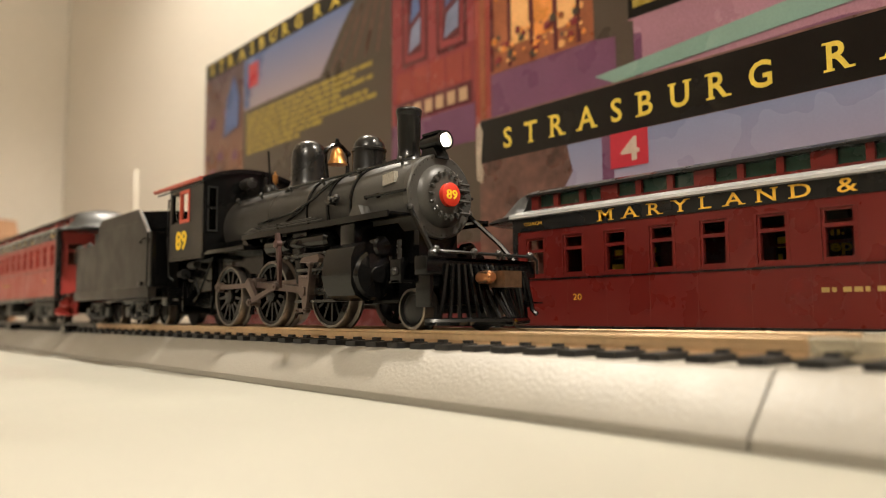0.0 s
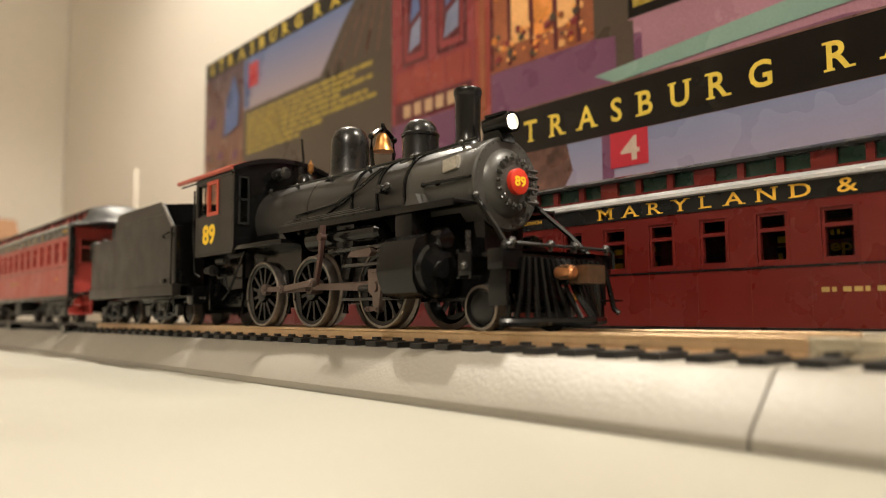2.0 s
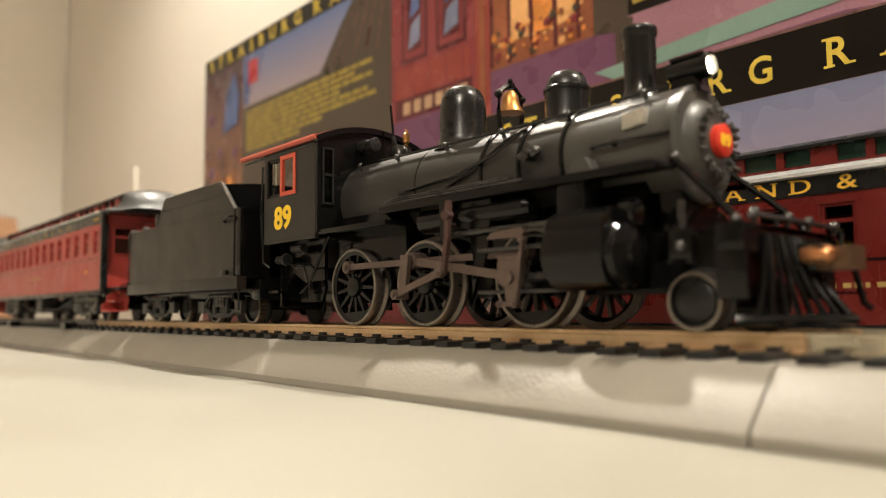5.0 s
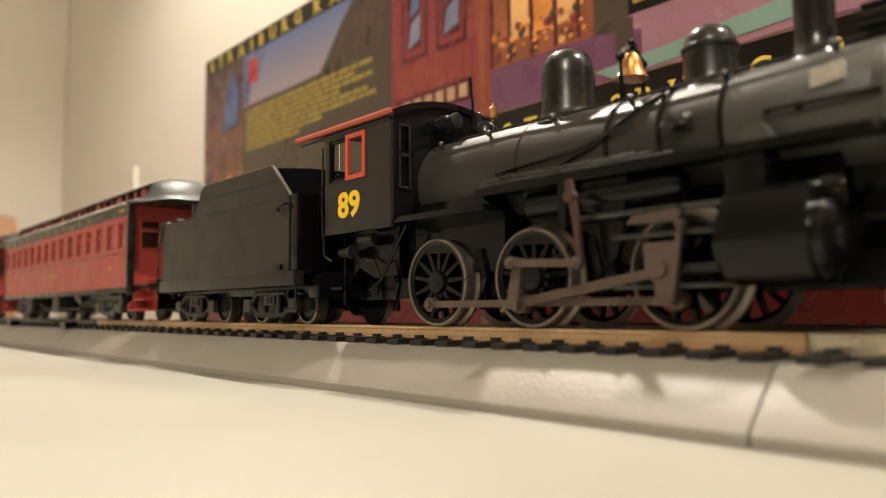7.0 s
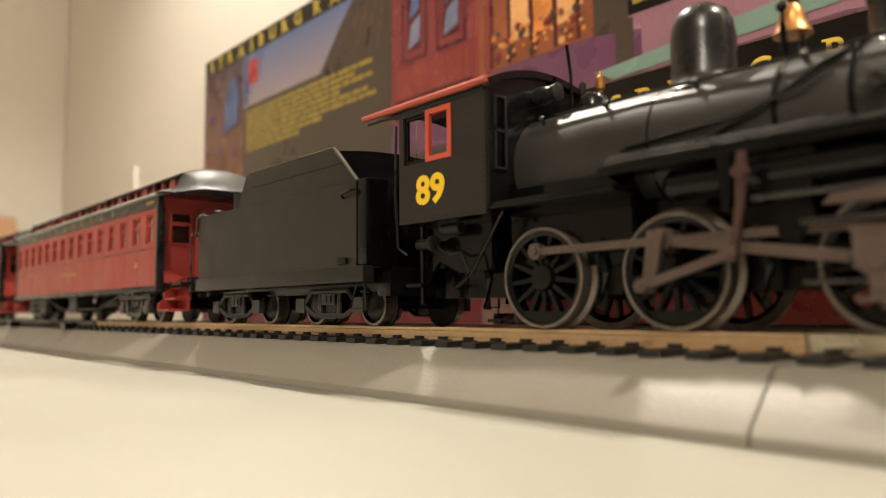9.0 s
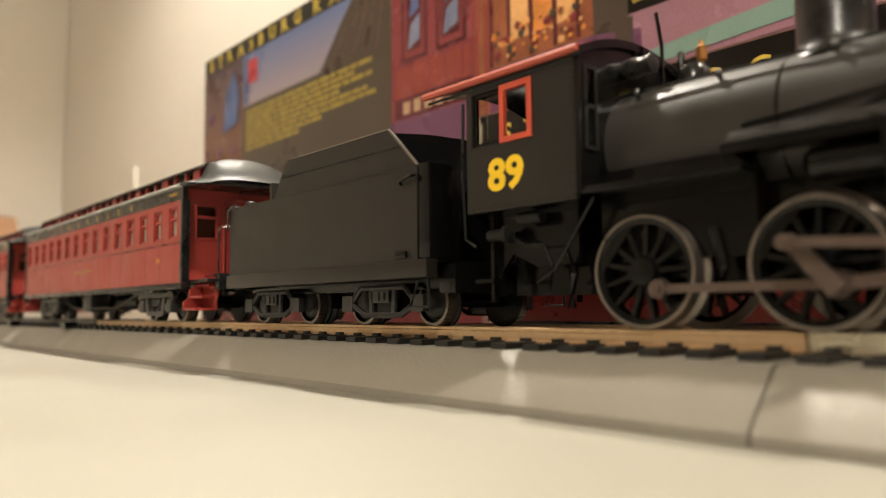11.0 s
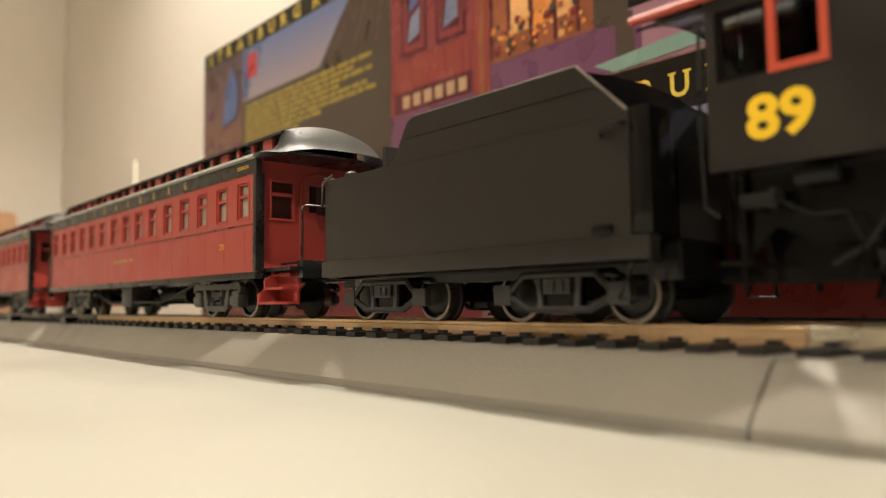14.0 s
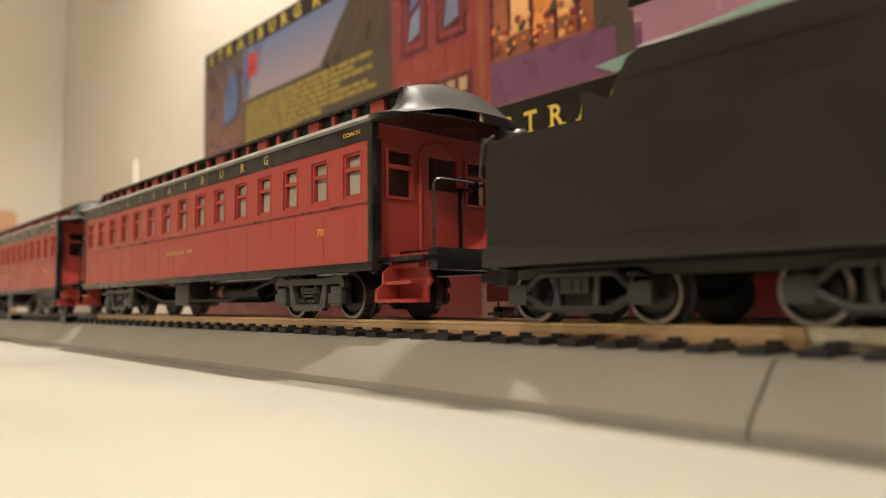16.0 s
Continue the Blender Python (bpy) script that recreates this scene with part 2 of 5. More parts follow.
def arc(half, low, high, n=10):
    """A shallow roof line from -half to half."""
    r = (half * half + (high - low) ** 2) / (2 * (high - low))
    c = high - r
    a = math.asin(min(1, half / r))
    return [(r * math.sin(-a + 2 * a * k / n), c + r * math.cos(-a + 2 * a * k / n)) for k in range(n + 1)]


# ---- room ----
YC, ZR = 94.7, 10.8   # centre line of the running track and its rail top


def setting(name, bm, material, label, category, bevel=0.0):
    return tagged(part(name, bm, material, None, bevel=bevel), label, category, kind="structure")


setting("floor", box(B(), -2700, 5000, -6500, 800, -770, -750), M_FLOOR, "brown wooden floor of the room below the table", "floor")
setting("ceiling", box(B(), -2700, 5000, -6500, 800, 1700, 1720), M_CEIL, "plain white painted ceiling over the room", "ceiling")
setting("wall_back", box(B(), -2437, 5000, 620, 720, -750, 1700), M_WALL, "cream painted plain wall behind the table", "wall")
setting("wall_end", box(B(), -2560, -2440, -6500, 620, -750, 1700), M_WALL, "cream painted end wall meeting the long wall in a corner", "wall")
setting("wall_near", box(B(), -2437, 5000, -6600, -6500, -750, 1700), M_WALL, "cream painted wall across the room from the table", "wall")
setting("wall_far_end", box(B(), 5000, 5100, -6500, 620, -750, 1700), M_WALL, "cream painted wall closing the room", "wall")

table = holder("table", (0, 0, 0), "large cream laminate table that carries the tracks and boxes", "table")
part("tabletop", box(B(), -1060, 900, -420, 420, -28, 0), M_TABLE, table, bevel=2)
leg = part("leg", box(B(), -30, 30, -30, 30, -750, -28.5), M_TABLE, table, at=(-1000, -360, 0))
for p in ((-1000, 360, 0), (830, -360, 0), (830, 360, 0)):
    again(leg, table, p)

# ---- track ----


def track_section(x0, x1, rail_material, label, left_style=False):
    th = holder("track_section", ((x0 + x1) / 2, YC, 0), label, "model track", "track sections on the table")
    L = (x1 - x0) / 2
    bed = [(-24.5, 0.05), (-24.5, 1.3), (-24.0, 2.0), (-18.2, 7.4), (-17.2, 7.8), (17.2, 7.8), (18.2, 7.4), (24.0, 2.0), (24.5, 1.3), (24.5, 0.05)]
    part("roadbed", prism(B(), bed, -L + 0.2, L - 0.2, "yz"), M_BED, th)
    rail = [(-0.35, 8.55), (-1.1, 8.3), (-1.1, 8.6), (-0.32, 8.95), (-0.32, 10.1), (-0.55, 10.25), (-0.55, 10.7), (-0.45, 10.8),
            (0.45, 10.8), (0.55, 10.7), (0.55, 10.25), (0.32, 10.1), (0.32, 8.95), (1.1, 8.6), (1.1, 8.3), (0.35, 8.55)]
    for y in (-8.75, 8.75):
        part("rail", prism(B(), [(a + y, b) for a, b in rail], -L + 0.15, L - 0.15, "yz"), rail_material, th)
    n = int(2 * L / 6.3)
    tie = None
    for k in range(n):
        x = -L + (k + 0.5) * 2 * L / n
        if tie is None:
            bm = box(B(), -1.5, 1.5, -16.6, 16.6, 7.6, 8.75)
            for y in (-8.75, 8.75):
                for d in (-1.7, 1.7):
                    box(bm, -0.8, 0.8, y + d - 0.5, y + d + 0.5, 8.7, 9.25)
            tie = part("tie", bm, M_TIE, th, at=(x, 0, 0))
        else:
            again(tie, th, (x, 0, 0))
    return th


track_section(-285.3, -33.3, M_RAIL, "straight model track section with brass rails on a grey plastic roadbed")
track_section(-33.3, 218.7, M_SILVER, "straight model track section with nickel rails on a grey plastic roadbed")
# rails here take a darker metal that stands in for shadow
for k in range(3):
    track_section(-537.3 - 252 * k, -285.3 - 252 * k, M_STEEL, "model track section with rails coloured dark for shadow on a grey plastic roadbed")

# ---- printed boxes behind the tracks ----
P_BLACK = mat("print_black", (0.008, 0.0065, 0.006), 0.22, var=0.1, scale=40)
P_BROWN = mat("print_dark_brown", (0.085, 0.064, 0.048), 0.32, var=0.25, scale=25)
P_SKY = print_fade("print_dusk_blue", 138, 175, (0.42, 0.33, 0.36), (0.13, 0.20, 0.42))
P_EVENING = print_fade("print_evening", 44, 66, (0.40, 0.33, 0.42), (0.22, 0.26, 0.42))
P_DUSK = print_fade("print_purple_dusk", 70, 172, (0.34, 0.15, 0.07), (0.10, 0.06, 0.075))
P_CARDARK = mat("print_car_dark_red", (0.11, 0.020, 0.026), 0.28, var=0.3, scale=50)
P_GROUND = mat("print_deep_red", (0.13, 0.018, 0.018), 0.3, var=0.3, scale=40)
P_GLARE = mat("print_window_glare", (0.24, 0.27, 0.40), 0.28, var=0.3, scale=60)
P_BLUE = mat("print_blue", (0.10, 0.15, 0.33), 0.3, var=0.4, scale=60)
P_TREE = mat("print_autumn_tree", (0.14, 0.065, 0.050), 0.32, var=0.7, scale=90, fine=300)
P_RUST = mat("print_rust", (0.34, 0.11, 0.05), 0.32, var=0.5, scale=50)
P_CAR = mat("print_car_red", (0.28, 0.052, 0.058), 0.28, var=0.2, scale=40)
P_CARHI = mat("print_car_red_light", (0.33, 0.065, 0.05), 0.28, var=0.2, scale=40)
P_PURPLE = mat("print_purple", (0.18, 0.072, 0.14), 0.28, var=0.25, scale=30)
P_MAUVE = mat("print_mauve", (0.40, 0.21, 0.27), 0.28, var=0.2, scale=30)
P_TEAL = mat("print_pale_green", (0.25, 0.40, 0.34), 0.3, var=0.1, scale=30)
P_ORANGE = mat("print_orange", (0.85, 0.33, 0.08), 0.3, var=0.4, scale=70)
P_AMBER = mat("print_amber", (0.90, 0.50, 0.20), 0.3, var=0.3, scale=60)
P_SIGN = mat("print_sign_red", (0.52, 0.03, 0.05), 0.3, var=0.1, scale=40)
P_TAN = mat("print_tan", (0.55, 0.36, 0.22), 0.35, var=0.2, scale=60)
P_OLIVE = mat("print_dull_yellow", (0.42, 0.31, 0.06), 0.35, var=0.25, scale=120)
P_PAPER = mat("worn_card", (0.45, 0.36, 0.28), 0.8, var=0.3, scale=200)
P_TITLE = mat("print_title_gold", (0.82, 0.60, 0.09), 0.35, var=0.08, scale=200)
P_CREAM = mat("print_cream", (0.62, 0.50, 0.40), 0.35, var=0.15, scale=80)


def plate(parent, name, y, layer, material, *pts):
    """A printed patch on the box front, a hair proud of what lies under it."""
    o = y - 0.09 * layer
    return part(name, prism(B(), list(pts), o - 0.09, o), material, parent)


def rect(parent, name, y, layer, material, x0, x1, z0, z1):
    return plate(parent, name, y, layer, material, (x0, z0), (x1, z0), (x1, z1), (x0, z1))


def box_body(th, x0, x1, y0, y1, h, material):
    return part("carton", box(B(), x0, x1, y0, y1, 0.05, h), material, th, bevel=1.2)


# the large box: its lid stands upright behind everything
big = holder("train_set_box", (0, 0, 0), "large printed cardboard train set box standing upright on the table", "box")
Y2 = 206.0
box_body(big, -469, 150, Y2, Y2 + 62, 184.2, P_BROWN)
rect(big, "printed_ground", Y2, 0, P_GROUND, -467.6, 149, 0.6, 42)
rect(big, "printed_ground", Y2, 0, P_BROWN, -467.6, 149, 42.1, 59.8)
rect(big, "title_band", Y2, 0, P_BLACK, -467.6, 149, 172.8, 183.2)
for word, a, b in (("STRASBURG", -460, -343), ("RAIL", -330, -281), ("ROAD", -266, -210)):
    serif_word(word, a, b, 174.3, 181.7, Y2 - 0.1, P_TITLE, big, wide=1.12, bold=0.02)
rect(big, "printed_dusk", Y2, 0, P_DUSK, -467.6, -412, 60, 172.6)
rng = random.Random(11)
for k in range(46):
    # leaves and lamplight of the printed street scene
    a, z = rng.uniform(-464, -420), rng.uniform(64, 168)
    w = rng.uniform(2.0, 5.5)
    tone = (P_ORANGE, P_RUST, P_TREE)[k % 3] if z < 100 else (P_TREE, P_PURPLE, P_TREE)[k % 3]
    if z < 118 or k % 2:
        plate(big, "printed_leaf", Y2, 1 + k % 7, tone, (a - w, z - w * .5), (a + w * .3, z - w), (a + w, z), (a + w * .2, z + w * .9), (a - w * .7, z + w * .6))
plate(big, "printed_flag", Y2, 9, P_BLUE, (-438, 128), (-418, 132), (-416, 150), (-424, 166), (-434, 152))
rect(big, "printed_sky", Y2, 0, P_SKY, -411.8, -262, 140, 172.6)
rect(big, "printed_sign", Y2, 3, P_SIGN, -405, -393, 153, 168)
rect(big, "printed_post", Y2, 2, P_BLUE, -411, -404, 141, 172)
plate(big, "printed_roof", Y2, 2, P_BROWN, (-324, 139.4), (-262, 139.4), (-262, 172), (-292, 172), (-304, 161))
for k in range(5):
    plate(big, "printed_rafter", Y2, 3, P_TREE, (-314 + k * 10, 140), (-312 + k * 10, 140), (-290 + k * 6, 168), (-291.5 + k * 6, 168))
rect(big, "text_panel", Y2, 0, P_BROWN, -411.8, -262, 60, 139.8)
for k, (a, b) in enumerate([(-407, -273), (-407, -290), (-407, -277), (-407, -301), (-407, -281), (-407, -274), (-407, -318), (-407, -345)]):
    z = 134.5 - k * 3.3
    u = a
    i = 0
    while u < b - 4:
        w = 5 + (k * 7 + i * 5) % 9
        rect(big, "text_bar", Y2, 1, P_OLIVE, u, min(u + w, b), z, z + 2.3)
        u += w + 1.4
        i += 1
rect(big, "printed_car", Y2, 0, P_CAR, -261.8, -206.5, 84, 183)
rect(big, "printed_car_panel", Y2, 1, P_CARHI, -258, -209, 110.5, 124)
for a in (-247, -236, -225, -214):
    rect(big, "printed_seam", Y2, 2, P_CAR, a, a + 1, 110.5, 124)
rect(big, "printed_eave", Y2, 1, P_CARDARK, -261.8, -206.5, 170, 183)
for a, b in ((-252, -238), (-228, -213)):
    rect(big, "printed_recess", Y2, 1, P_CARDARK, a - 2, b + 2, 126, 168)
    rect(big, "printed_window", Y2, 2, P_CAR, a, b, 128, 166)
    rect(big, "printed_pane", Y2, 3, P_CARDARK, a + 2, b - 2, 131, 163)
    plate(big, "printed_glint", Y2, 4, P_GLARE, (a + 3, 132), (b - 3, 135), (b - 2.5, 147), (a + 5, 143))
    plate(big, "printed_glint", Y2, 4, P_BLUE, (a + 4, 146), (b - 3, 150), (b - 4, 161), (a + 6, 158))
rect(big, "printed_name_band", Y2, 1, P_CARDARK, -259, -208, 100.4, 109.8)
for k in range(6):
    a = -253 + k * 7.4
    rect(big, "name_bar", Y2, 2, P_TAN, a, a + 5.0, 102.2, 108.0)
rect(big, "printed_sill", Y2, 1, P_PURPLE, -261.8, -206.5, 84, 100)
rect(big, "printed_post", Y2, 0, P_CARHI, -206.3, -197.6, 78, 183)
rect(big, "printed_post", Y2, 1, P_RUST, -203.5, -200.5, 78, 183)
rect(big, "printed_interior", Y2, 0, P_RUST, -197.4, -147, 109, 183)
for k, a in enumerate((-195.5, -186, -174.5, -163, -152.5)):
    rect(big, "printed_pane", Y2, 1, (P_RUST, P_AMBER, P_ORANGE, P_AMBER, P_RUST)[k], a, a + (7.5, 9, 9, 8.5, 5)[k], 118, 150)
    rect(big, "printed_mullion", Y2, 2, P_CARDARK, a - 1.8, a, 110, 183)
    plate(big, "printed_curtain", Y2, 2, P_ORANGE, (a + 1, 138), (a + 6, 142), (a + 7, 150), (a + 1, 150))
rng = random.Random(4)
for k in range(80):
    a, z = rng.uniform(-195, -151), rng.uniform(111, 124)
    w = rng.uniform(0.5, 1.7)
    plate(big, "printed_diner", Y2, 2 + k % 9, (P_BROWN, P_RUST, P_CAR, P_ORANGE, P_AMBER)[k % 5], (a - w, z - w), (a + w * .6, z - w), (a + w, z + w * .4), (a, z + w), (a - w, z + w * .5))
plate(big, "printed_side", Y2, 1, P_PURPLE, (-197.4, 78), (-128, 78), (-128, 106), (-147, 108.8), (-197.4, 108.8))
rect(big, "printed_wall", Y2, 0, P_BROWN, -146.8, -133, 78, 183)
rect(big, "printed_wall", Y2, 0, P_BLACK, -132.8, 149, 112, 172.6)
rect(big, "text_bar", Y2, 1, P_OLIVE, -131, -110, 115.2, 118)
rect(big, "text_bar", Y2, 1, P_OLIVE, -108, -90, 115.2, 118)
rect(big, "printed_canopy", Y2, 0, P_MAUVE, -132.8, 149, 78, 111.8)
plate(big, "printed_shade", Y2, 2, P_PURPLE, (-128, 78), (60, 78), (-66, 92.4), (-134, 90.4))
rect(big, "printed_column", Y2, 3, P_BROWN, -138, -131, 80, 111)
plate(big, "printed_awning", Y2, 4, P_TEAL, (-147, 95.4), (-139, 91.4), (-61, 95.6), (-71, 102.0))

# the low box in front of it
low = holder("train_box", (0, 0, 0), "low printed cardboard train box with worn corners, standing on edge", "box")
Y1 = 170.0
box_body(low, -169.2, 170, Y1, Y1 + 34, 78.4, P_TREE)
rect(low, "title_band", Y1, 0, P_BLACK, -168.0, 169, 63.4, 77.4)
for word, a, b in (("STRASBURG", -157.6, -71), ("RAIL", -58.9, -24), ("ROAD", -10, 29)):
    serif_word(word, a, b, 66.6, 73.4, Y1 - 0.1, P_TITLE, low)
plate(low, "printed_sky", Y1, 0, P_EVENING, (-112, 12), (169, 12), (169, 63.2), (-132, 63.2), (-130, 55), (-138, 44))
rect(low, "printed_post", Y1, 2, P_PURPLE, -119.5, -115.6, 12, 63.2)
rect(low, "printed_roofs", Y1, 1, P_BROWN, -134, -106, 30, 50)
rect(low, "printed_sign", Y1, 3, P_SIGN, -116.6, -104.6, 53.4, 63.3)
lettering("4", -113.2, -107.2, 54.9, 61.6, Y1 - 0.38, P_CREAM, low, "sign_number", bold=0.02)
rect(low, "text_panel", Y1, 4, P_BLACK, -140, 60, 10, 40)
for k in range(7):
    u, i = -136 + (k % 3) * 2, 0
    while u < 50:
        w = 4 + (k * 5 + i * 7) % 8
        if not (k > 2 and -70 < u < -50):
            rect(low, "text_bar", Y1, 5, M_YELLOW, u, u + w, 12.5 + k * 3.9, 15 + k * 3.9)
        u += w + 1.6
        i += 1
lettering("en.", -61.8, -57.0, 29.9, 31.8, Y1 - 0.6, M_YELLOW, low, "text_lettering", bold=0.03)
lettering("rep", -61.8, -55.6, 25.6, 28.2, Y1 - 0.6, M_YELLOW, low, "text_lettering", bold=0.03)
part("worn_corner", prism(B(), [(-169.9, 58), (-167.4, 56.5), (-166.6, 60), (-167.8, 64), (-166.9, 74), (-168.8, 77.2), (-170.0, 75)], Y1 - 0.35, Y1 + 2), P_PAPER, low)

# ---- coaches ----


def wheelset(parent, at, r, gauge=8.75, material=M_TYRE, steel=M_GREY):
    """Two wheels on an axle; it turns as one."""
    bm = B()
    for s in (-1, 1):
        y = s * gauge
        prof = [(0.9, -1.6), (r * 0.62, -1.4), (r * 0.72, -1.2), (r * 0.74, -0.7), (r * 0.86, -0.7), (r * 0.9, -1.55), (r, -1.5), (r, 0.6), (r + 0.6, 0.8), (r + 0.6, 1.3), (0.9, 1.3)]
        lathe(bm, [(a, b * -s) for a, b in prof], (0, y, 0), "y", 26)
    cyl(bm, 0.9, -gauge, gauge, (0, 0, 0), "y", 10)
    ob = part("wheelset", bm, steel, parent, at=at)
    bm = B()
    for s in (-1, 1):
        lathe(bm, [(r * 0.87, s * 1.64), (r + 0.01, s * 1.56), (r + 0.02, s * -0.6), (r * 0.87, s * -0.3)], (0, s * gauge, 0), "y", 30)
    bmesh.ops.delete(bm, geom=[f for f in bm.faces if len(f.verts) > 4], context="FACES")
    part("tread", bm, material, ob, "bright metal wheel treads")
    return ob


SPIN = []    # wheels: object, place, radius


def coach_truck(parent, x, y_out=14.2):
    tr = part("truck", box(box(B(), -3, 3, -10, 10, 4.6, 7.4), -1.4, 1.4, -6, 6, 6.9, 9.2), M_GREY, parent, at=(x, 0, 0), bevel=0.2)
    for s in (-1, 1):
        y0, y1 = sorted((s * 11.6, s * y_out))
        ym = (y0 + y1) / 2
        ya, yb = (ym, y1) if s > 0 else (y0, ym)
        # cast frame: top rail with rounded ends, drop to the spring seat, all open between
        bm = prism(B(), [(-13.4, 6.3), (-12.6, 6.3), (-11.9, 7.0), (11.9, 7.0), (12.6, 6.3), (13.4, 6.3), (13.6, 7.4), (12.6, 8.6), (10.4, 8.8), (8.6, 8.3), (-8.6, 8.3), (-10.4, 8.8), (-12.6, 8.6), (-13.6, 7.4)], ya, yb)
        prism(bm, [(-7.4, 7.0), (-5.9, 7.0), (-4.6, 3.0), (-5.6, 2.0), (-6.6, 2.4)], ya, yb)
        prism(bm, [(7.4, 7.0), (5.9, 7.0), (4.6, 3.0), (5.6, 2.0), (6.6, 2.4)], ya, yb)
        prism(bm, [(-5.8, 1.6), (5.8, 1.6), (5.2, 3.0), (-5.2, 3.0)], ya, yb)
        part("side_frame", bm, M_TRUCKLIGHT, tr, "grey cast coach truck side frame", bevel=0.12)
        part("equalizer", tube(B(), [(-12.6, ym, 5.6), (-9.0, ym, 5.2), (-7.4, ym, 3.6), (7.4, ym, 3.6), (9.0, ym, 5.2), (12.6, ym, 5.6)], 0.55), M_TRUCKLIGHT, tr)
        for cx in (-10.6, 10.6):
            jb = box(box(B(), cx - 1.9, cx + 1.9, y0, y1, 2.6, 6.6), cx - 2.3, cx + 2.3, *sorted((ym, s * (y_out + 0.35))), 3.1, 5.3)
            part("journal_box", jb, M_TRUCKLIGHT, tr, bevel=0.3)
            part("spring", lathe(B(), [(1.0, 3.0), (1.25, 3.3), (1.0, 3.7), (1.25, 4.1), (1.0, 4.5), (1.25, 4.9), (1.0, 5.3), (1.2, 5.7), (1.0, 6.9)], (cx * 0.24, ym, 0), "z", 10), M_GREY, tr)
        part("leaf_spring", box(box(box(B(), -3.2, 3.2, y0 + 0.3, y1 - 0.3, 5.9, 6.4), -2.4, 2.4, y0 + 0.3, y1 - 0.3, 5.2, 5.7), -1.6, 1.6, y0 + 0.3, y1 - 0.3, 4.5, 5.0), M_TRUCK, tr)
    for cx in (-10.6, 10.6):
        ws = wheelset(tr, (cx, 0, 4.7), 4.7)
        SPIN.append((ws, (cx, 0, 4.7), 4.7))
    return tr


COACH = {}


def coach(at, red, label, words=(), number="", sash=True, end=1):
    """An open-platform clerestory coach. Local x runs forward, its origin is mid-body on the rail."""
    th = holder("passenger_coach", at, label, "model coach", "open-platform coaches")
    n, pitch_w, L = 15, 11.2, 85.0
    w0 = 22.9 if end > 0 else 22.2          # foot of the windows
    x_first = L - 6.6
    for s in (-1, 1):
        y0, y1 = sorted((s * 17.2, s * 16.2))
        bm = box(B(), -L, L, y0, y1, 10.4, w0)
        box(bm, -L, L, y0, y1, 31.3, 33.0)
        edges = [L]
        for k in range(n):
            c = x_first - k * pitch_w
            edges += [c + 2.75, c - 2.75]
        edges.append(-L)
        for a, b in zip(edges[::2], edges[1::2]):
            box(bm, b, a, y0, y1, w0, 31.3)
        part("side_panel", bm, red, th)
        yo = s * 17.2
        part("belt_rail", box(B(), -L, L, *sorted((yo, yo + s * 0.22)), 21.25, 21.6), M_COACHDARK if red is M_COACH else M_ROOFBLACK, th)
        part("letter_board", box(B(), -L - 0.2, L + 0.2, *sorted((s * 16.2, s * 17.45)), 33.0, 36.6), M_ROOFBLACK, th, "black letter board")
        part("sill", box(B(), -L, L, *sorted((s * 15.0, s * 17.5)), 9.0, 10.6), M_ROOFBLACK, th, "black sill", bevel=0.15)
        for sx in (-1, 1):
            part("corner_post", box(B(), *sorted((sx * (L - 1.3), sx * (L + 0.25))), *sorted((s * 15.4, s * 17.5)), 10.6, 33.0), M_ROOFBLACK, th, bevel=0.1)
        for k in range(n):
            c = x_first - k * pitch_w
            key = ("frame", s, red.name)
            if key not in COACH:
                bm = B()
                ya, yb = sorted((s * 15.9, s * 16.9))
                for a, b, z0, z1 in ((-2.75, -2.25, w0, 31.3), (2.25, 2.75, w0, 31.3), (-2.25, 2.25, w0, w0 + 0.6), (-2.25, 2.25, 30.8, 31.3), (-2.25, 2.25, 27.9, 28.6)):
                    box(bm, a, b, ya, yb, z0, z1)
                wf = part("window", bm, red, th, at=(c, 0, 0))
                COACH[key] = wf
                rim = B()
                for a, b, z0, z1 in ((-3.15, -2.75, w0 - 0.1, 31.5), (2.75, 3.15, w0 - 0.1, 31.5), (-2.75, 2.75, 31.3, 31.7), (-3.3, 3.3, w0 - 0.45, w0)):
                    box(rim, a, b, *sorted((s * 17.15, s * 17.30)), z0, z1)
                COACH["rim", s, red.name] = part("window_moulding", rim, red, wf)
                COACH["pane", s] = part("pane", box(B(), -2.25, 2.25, *sorted((s * 16.2, s * 16.35)), w0 + 0.6, 30.8), M_GLASS, wf)
                COACH["pane", s].visible_shadow = False
            else:
                wf = again(COACH[key], th, (c, 0, 0))
                p = again(COACH["pane", s], wf)
                again(COACH["rim", s, red.name], wf)
                p.visible_shadow = False
            # grey panel behind the glass, its colour standing in for the pane's reflection
            if sash and s < 0:
                if "shade" not in COACH:
                    COACH["shade"] = part("window_shade", box(B(), -2.1, 2.1, -16.1, -15.95, 23.6, 30.7), M_PANESHEEN, wf, "pale grey panel behind the pane in place of its reflection")
                else:
                    again(COACH["shade"], wf)
    part("floor_pan", box(B(), -L - 11.4, L + 11.4, -15.2, 15.2, 10.5, 11.3), M_ROOFBLACK, th)
    if sash:
        part("inner_wall", box(B(), -L + 2, L - 2, -0.4, 0.4, 11.5, 36), M_INSIDE, th)
    # roof: lower deck, raised deck with its windows, top
    deck = [(-18.6, 36.4), (-18.4, 37.1), (-15.0, 38.3), (-10.6, 39.2), (10.6, 39.2), (15.0, 38.3), (18.4, 37.1), (18.6, 36.4), (17.0, 36.2), (-17.0, 36.2)]
